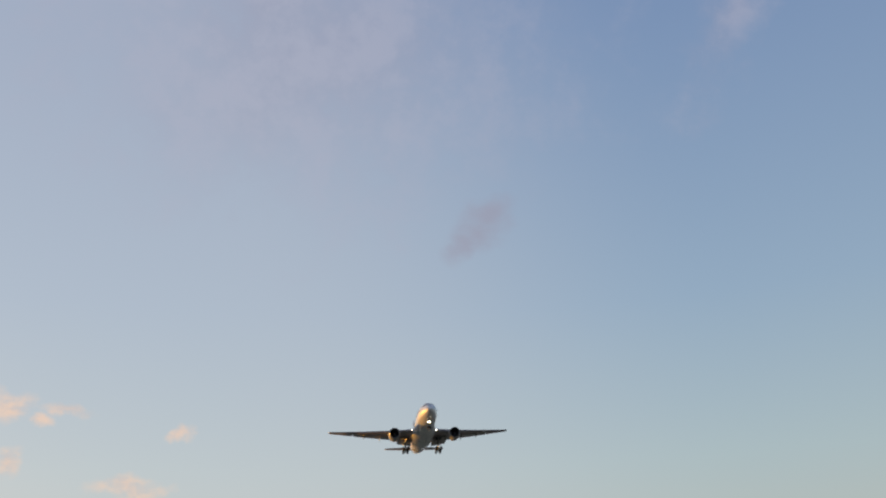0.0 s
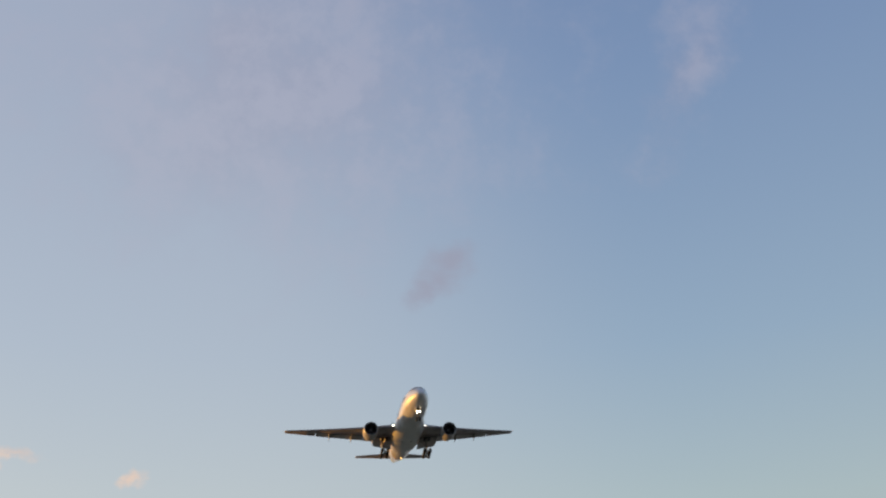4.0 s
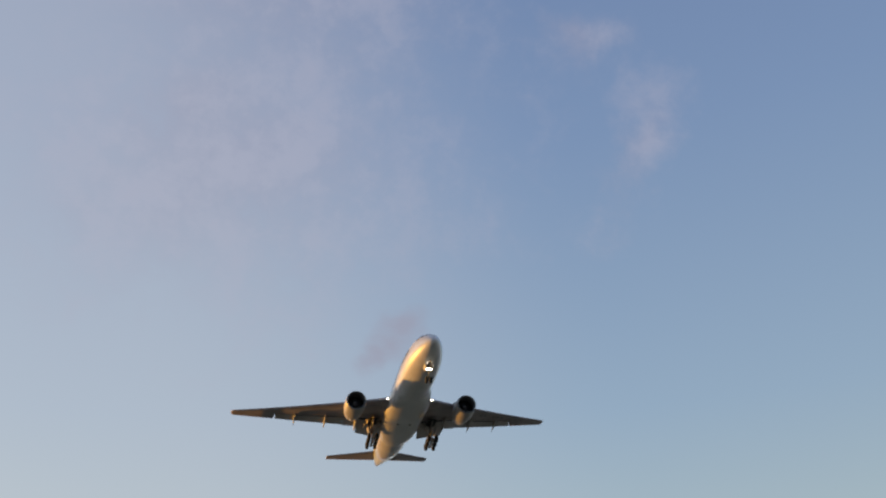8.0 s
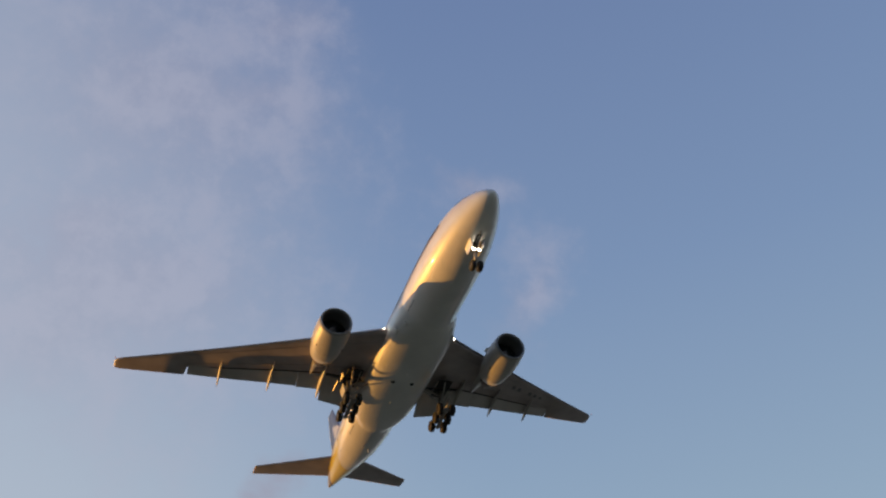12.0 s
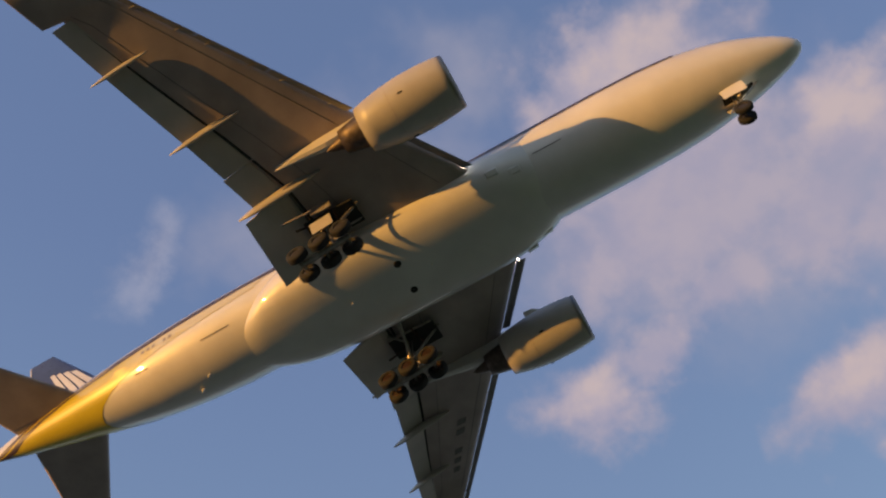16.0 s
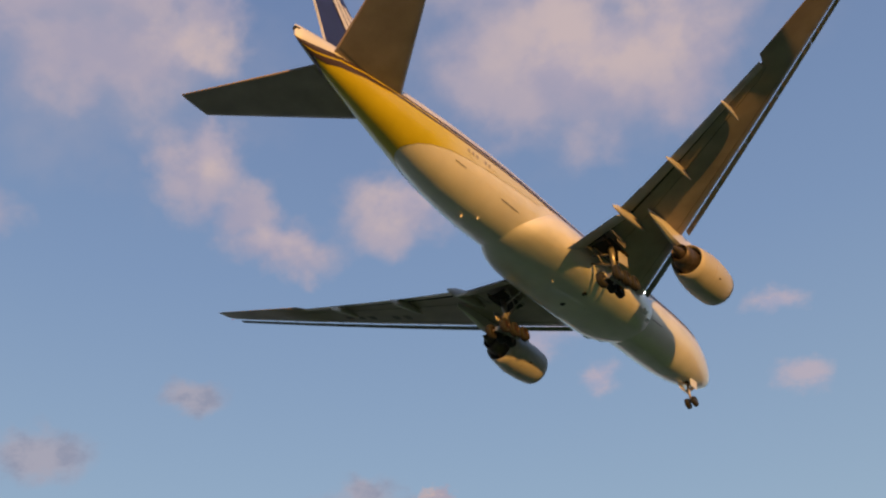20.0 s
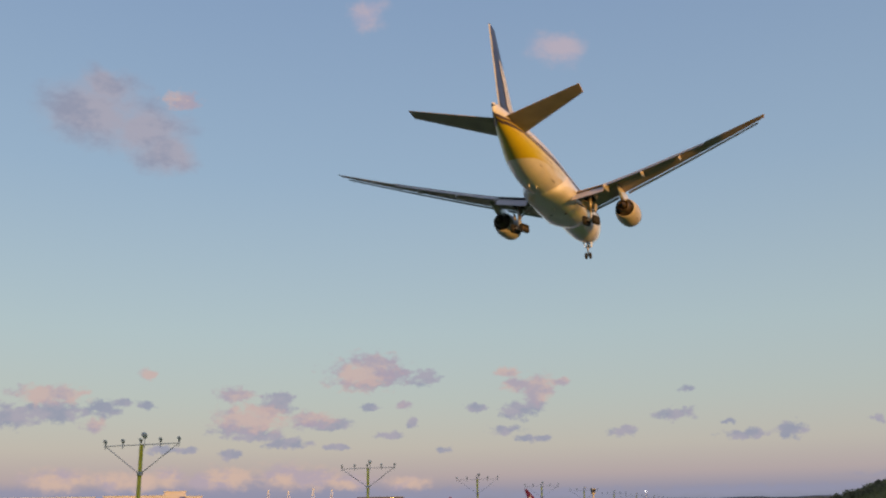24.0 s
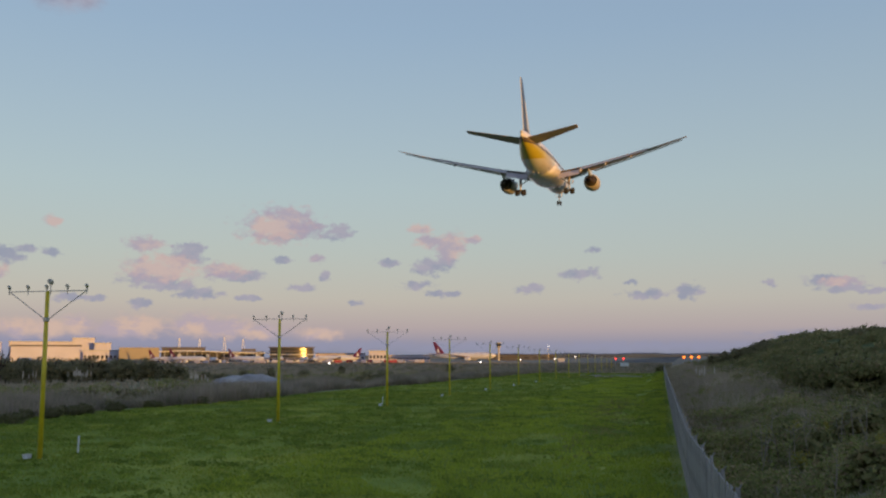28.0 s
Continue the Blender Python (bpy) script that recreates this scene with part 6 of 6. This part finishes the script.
def build_tower():
    x, y = bearing(-10.94, 1000)
    h = 4.55 + 1000 * math.tan(radians(0.93))
    t = thing("control_tower", "slender airport control tower with a glazed cab", "tower", Matrix.Translation((x, y, 0)))
    part("shaft", tube((0, 0, -0.2), (0, 0, h - 6), 1.1, 0.9, 14), CONCRETE, t)
    part("gallery", turned(((h - 7.5, 1.0), (h - 6, 2.5), (h - 5.4, 2.6), (h - 5.3, 0.1)), 16, "Z"), CONCRETE, t)
    part("cab", turned(((h - 5.3, 2.2), (h - 2.2, 2.9), (h - 2.1, 0.1)), 12, "Z"), PANE, t)
    part("cab_roof", turned(((h - 2.2, 3.2), (h - 1.6, 3.2), (h - 1.2, 1.0), (h - 1.2, 0.1)), 12, "Z"), CONCRETE, t)
    part("aerial", tube((0, 0, h - 1.3), (0, 0, h + 2), 0.12, 0.06, 6), GALV, t)


build_tower()
# white shifted to blue: distance haze put into the parked airliners' paint
FARPAINT = material("haze_tinted_white_paint", (0.50, 0.54, 0.64), 0.45, scale=0.3, vary=0.05)
TAIL_RED = material("red_tail_paint", (0.10, 0.010, 0.045), 0.4, scale=0.5, vary=0.06)


def build_parked(az, dist, length, heading, el_foot=0.0):
    """A parked airliner; length along its body, heading in degrees clockwise from +y."""
    x, y = bearing(az, dist)
    k = length / 60.0
    t = thing("parked_airliner", "parked white airliner with a red tail fin", "airplane", Matrix.Translation((x, y, 0)) @ Matrix.Rotation(radians(-heading), 4, "Z"), "parked airliners")
    zc = 5.2 * k
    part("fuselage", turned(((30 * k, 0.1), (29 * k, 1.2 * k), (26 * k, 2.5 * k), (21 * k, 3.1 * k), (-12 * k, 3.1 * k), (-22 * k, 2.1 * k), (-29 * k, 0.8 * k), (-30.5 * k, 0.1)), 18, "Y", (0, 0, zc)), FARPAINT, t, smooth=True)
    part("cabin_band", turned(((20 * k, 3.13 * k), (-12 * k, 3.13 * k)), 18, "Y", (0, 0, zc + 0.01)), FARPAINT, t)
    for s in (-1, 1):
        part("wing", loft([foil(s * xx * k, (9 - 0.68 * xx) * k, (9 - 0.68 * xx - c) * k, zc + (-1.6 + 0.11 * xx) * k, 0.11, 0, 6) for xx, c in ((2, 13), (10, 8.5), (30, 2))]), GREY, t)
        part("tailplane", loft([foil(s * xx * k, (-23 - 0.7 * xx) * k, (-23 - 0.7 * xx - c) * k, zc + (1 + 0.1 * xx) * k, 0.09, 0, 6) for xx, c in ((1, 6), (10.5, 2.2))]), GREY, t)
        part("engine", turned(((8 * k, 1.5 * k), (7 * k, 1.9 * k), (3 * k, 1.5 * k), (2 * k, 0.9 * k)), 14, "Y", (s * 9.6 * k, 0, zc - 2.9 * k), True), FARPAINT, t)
        part("main_gear", tube((s * 5 * k, -2 * k, 0), (s * 5 * k, -2 * k, zc - k), 0.5 * k, 0.3 * k, 8), STEEL, t)
    part("nose_gear", tube((0, 23 * k, 0), (0, 23 * k, zc - 2 * k), 0.35 * k, 0.25 * k, 8), STEEL, t)
    def fin_at(z, f0=0.0, f1=1.0, fat=1.0):
        le, te = np.interp(z, (2, 13), (-20, -30)) * k, np.interp(z, (2, 13), (-29, -32.5)) * k
        return [Vector((p.z * fat, p.y, zc + z * k)) for p in foil(0, le + (te - le) * f0, le + (te - le) * f1, 0, 0.09, 0, 6)]
    part("fin", loft([fin_at(2), fin_at(7), fin_at(12.6), fin_at(12.9)]), TAIL_RED, t, "red tail fin")
    part("fin_emblem", loft([fin_at(3.0, 0.50, 0.97, 3.2), fin_at(5.5, 0.40, 0.80, 3.2), fin_at(8.0, 0.22, 0.48, 3.2), fin_at(10.0, 0.2, 0.3, 3.2)]), FARPAINT, t, "white emblem shape")


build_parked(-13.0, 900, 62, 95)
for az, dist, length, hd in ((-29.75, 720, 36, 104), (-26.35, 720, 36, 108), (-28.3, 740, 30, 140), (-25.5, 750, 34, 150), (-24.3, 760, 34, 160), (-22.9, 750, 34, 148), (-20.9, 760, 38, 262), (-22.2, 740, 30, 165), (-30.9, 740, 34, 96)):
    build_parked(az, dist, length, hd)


def build_van(az, dist, colour, heading):
    x, y = bearing(az, dist)
    t = thing("service_van", "small airport service van", "van", Matrix.Translation((x, y, float(ground_z(x, y)))) @ Matrix.Rotation(radians(-heading), 4, "Z"), "airport vehicles")
    part("body", box((-1, -2.6, 0.4), (1, 2.6, 2.3), bevel=0.2), colour, t)
    part("windscreen", box((-0.9, 2.3, 1.3), (0.9, 2.62, 2.1)), PANE, t)
    for s in (-1, 1):
        for yy in (-1.6, 1.6):
            part("wheel", turned(((-0.12, 0.05), (-0.12, 0.36), (0.12, 0.36), (0.12, 0.05)), 12, "X", (s * 0.92, yy, 0.36)), RUBBER, t)


for az, dist, colour, hd in ((-18.4, 640, WALL_W, 90), (-25.4, 640, WALL_C, 95), (-31.6, 640, WALL_W, 100), (-15.9, 690, WALL_W, 90)):
    build_van(az, dist, colour, hd)
q = np.random.default_rng(61)
for i in range(22):
    build_van(-31.2 + 15.6 * (i + q.uniform(0.1, 0.9)) / 22, q.uniform(650, 715), (WALL_W, SHADEWALL, WALL_C, WALL_W, WALL_R)[int(q.integers(0, 5))], q.uniform(60, 120))
# long pale bank beyond the reeds
bm = bmesh.new()
hx, hy = bearing(-26.3, 150)
q = np.random.default_rng(44)
rings = []
for i in range(33):
    u = -1 + 2 * i / 32
    top = 1.9 * (1 - abs(u) ** (2.2 if u < 0 else 3.5)) * (1 + 0.03 * math.sin(7 * u) + 0.04 * math.sin(17 * u + 1)) + 0.02
    w = 3.2 * math.sqrt(max(0.02, 1 - u * u))
    ring = []
    for k in range(11):
        v = -1 + 2 * k / 10
        ring.append(Vector((hx + 6.6 * u + q.normal(0, 0.08), hy + w * v + 1.2 * u, -0.1 + top * (1 - abs(v) ** 1.8) + q.normal(0, 0.05) * (1 - abs(v)))))
    rings.append(ring)
tagged(part("gravel_bank", loft(rings), material("pale_spoil", (0.34, 0.35, 0.37), 0.95, scale=0.5, vary=0.2, bump=0.5, bump_scale=3), smooth=True), "long pale bank of spoil behind the reeds", "heap")

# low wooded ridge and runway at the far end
# the blue haze of the distance is put into the ridge's base colour
RIDGE = material("haze_blue_ridge", (0.055, 0.085, 0.15), 0.95, scale=0.01, vary=0.2, fine_scale=0.05)
rings = []
for i in range(61):
    az = -20 + 36 * i / 60
    h = 4.55 + 2600 * math.tan(radians(0.06 + 0.13 * math.sin(math.pi * i / 60) + 0.03 * math.sin(i * 0.9) + 0.015 * math.sin(i * 2.7)))
    x, y = bearing(az, 2600)
    x2, y2 = bearing(az, 3000)
    rings.append([Vector((x, y, -1)), Vector((x, y, h * 0.8)), Vector((x * 1.02, y * 1.02, h)), Vector((x2, y2, -1))])
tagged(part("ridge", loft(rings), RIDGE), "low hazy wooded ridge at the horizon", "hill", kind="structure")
TARMAC = material("runway_asphalt", (0.055, 0.054, 0.055), 0.85, scale=0.05, vary=0.15, fine_scale=1.0)
tagged(part("runway", box((-58, 480, -0.3), (2, 2500, 0.12)), TARMAC), "long grey asphalt runway", "runway", kind="structure")
tagged(part("apron", box((-640, 560, -0.3), (-140, 900, 0.1)), material("apron_concrete", (0.19, 0.175, 0.16), 0.85, scale=0.03, vary=0.15, fine_scale=0.6)), "wide concrete aircraft apron", "apron", kind="structure")


def motions():
    # a steady glide down to the runway
    walk(AIRLINER, [
        (0, pose(-27.56, -297.14, 72.23, 2.40, 0.35, 0)),
        (4, pose(-27.70, -226.02, 68.49, 2.40, 0.35, 0)),
        (8, pose(-27.81, -154.90, 64.77, 2.40, 0.35, 0)),
        (12, pose(-27.88, -83.80, 61.06, 2.40, 0.35, 0)),
        (16, pose(-27.91, -12.70, 57.36, 2.40, 0.35, 0)),
        (20, pose(-27.90, 58.38, 53.67, 2.40, 0.35, 0)),
        (24, pose(-27.85, 129.46, 50.00, 2.40, 0.35, 0)),
        (28, pose(-27.76, 200.52, 46.34, 2.40, 0.35, 0)),
    ])


motions()
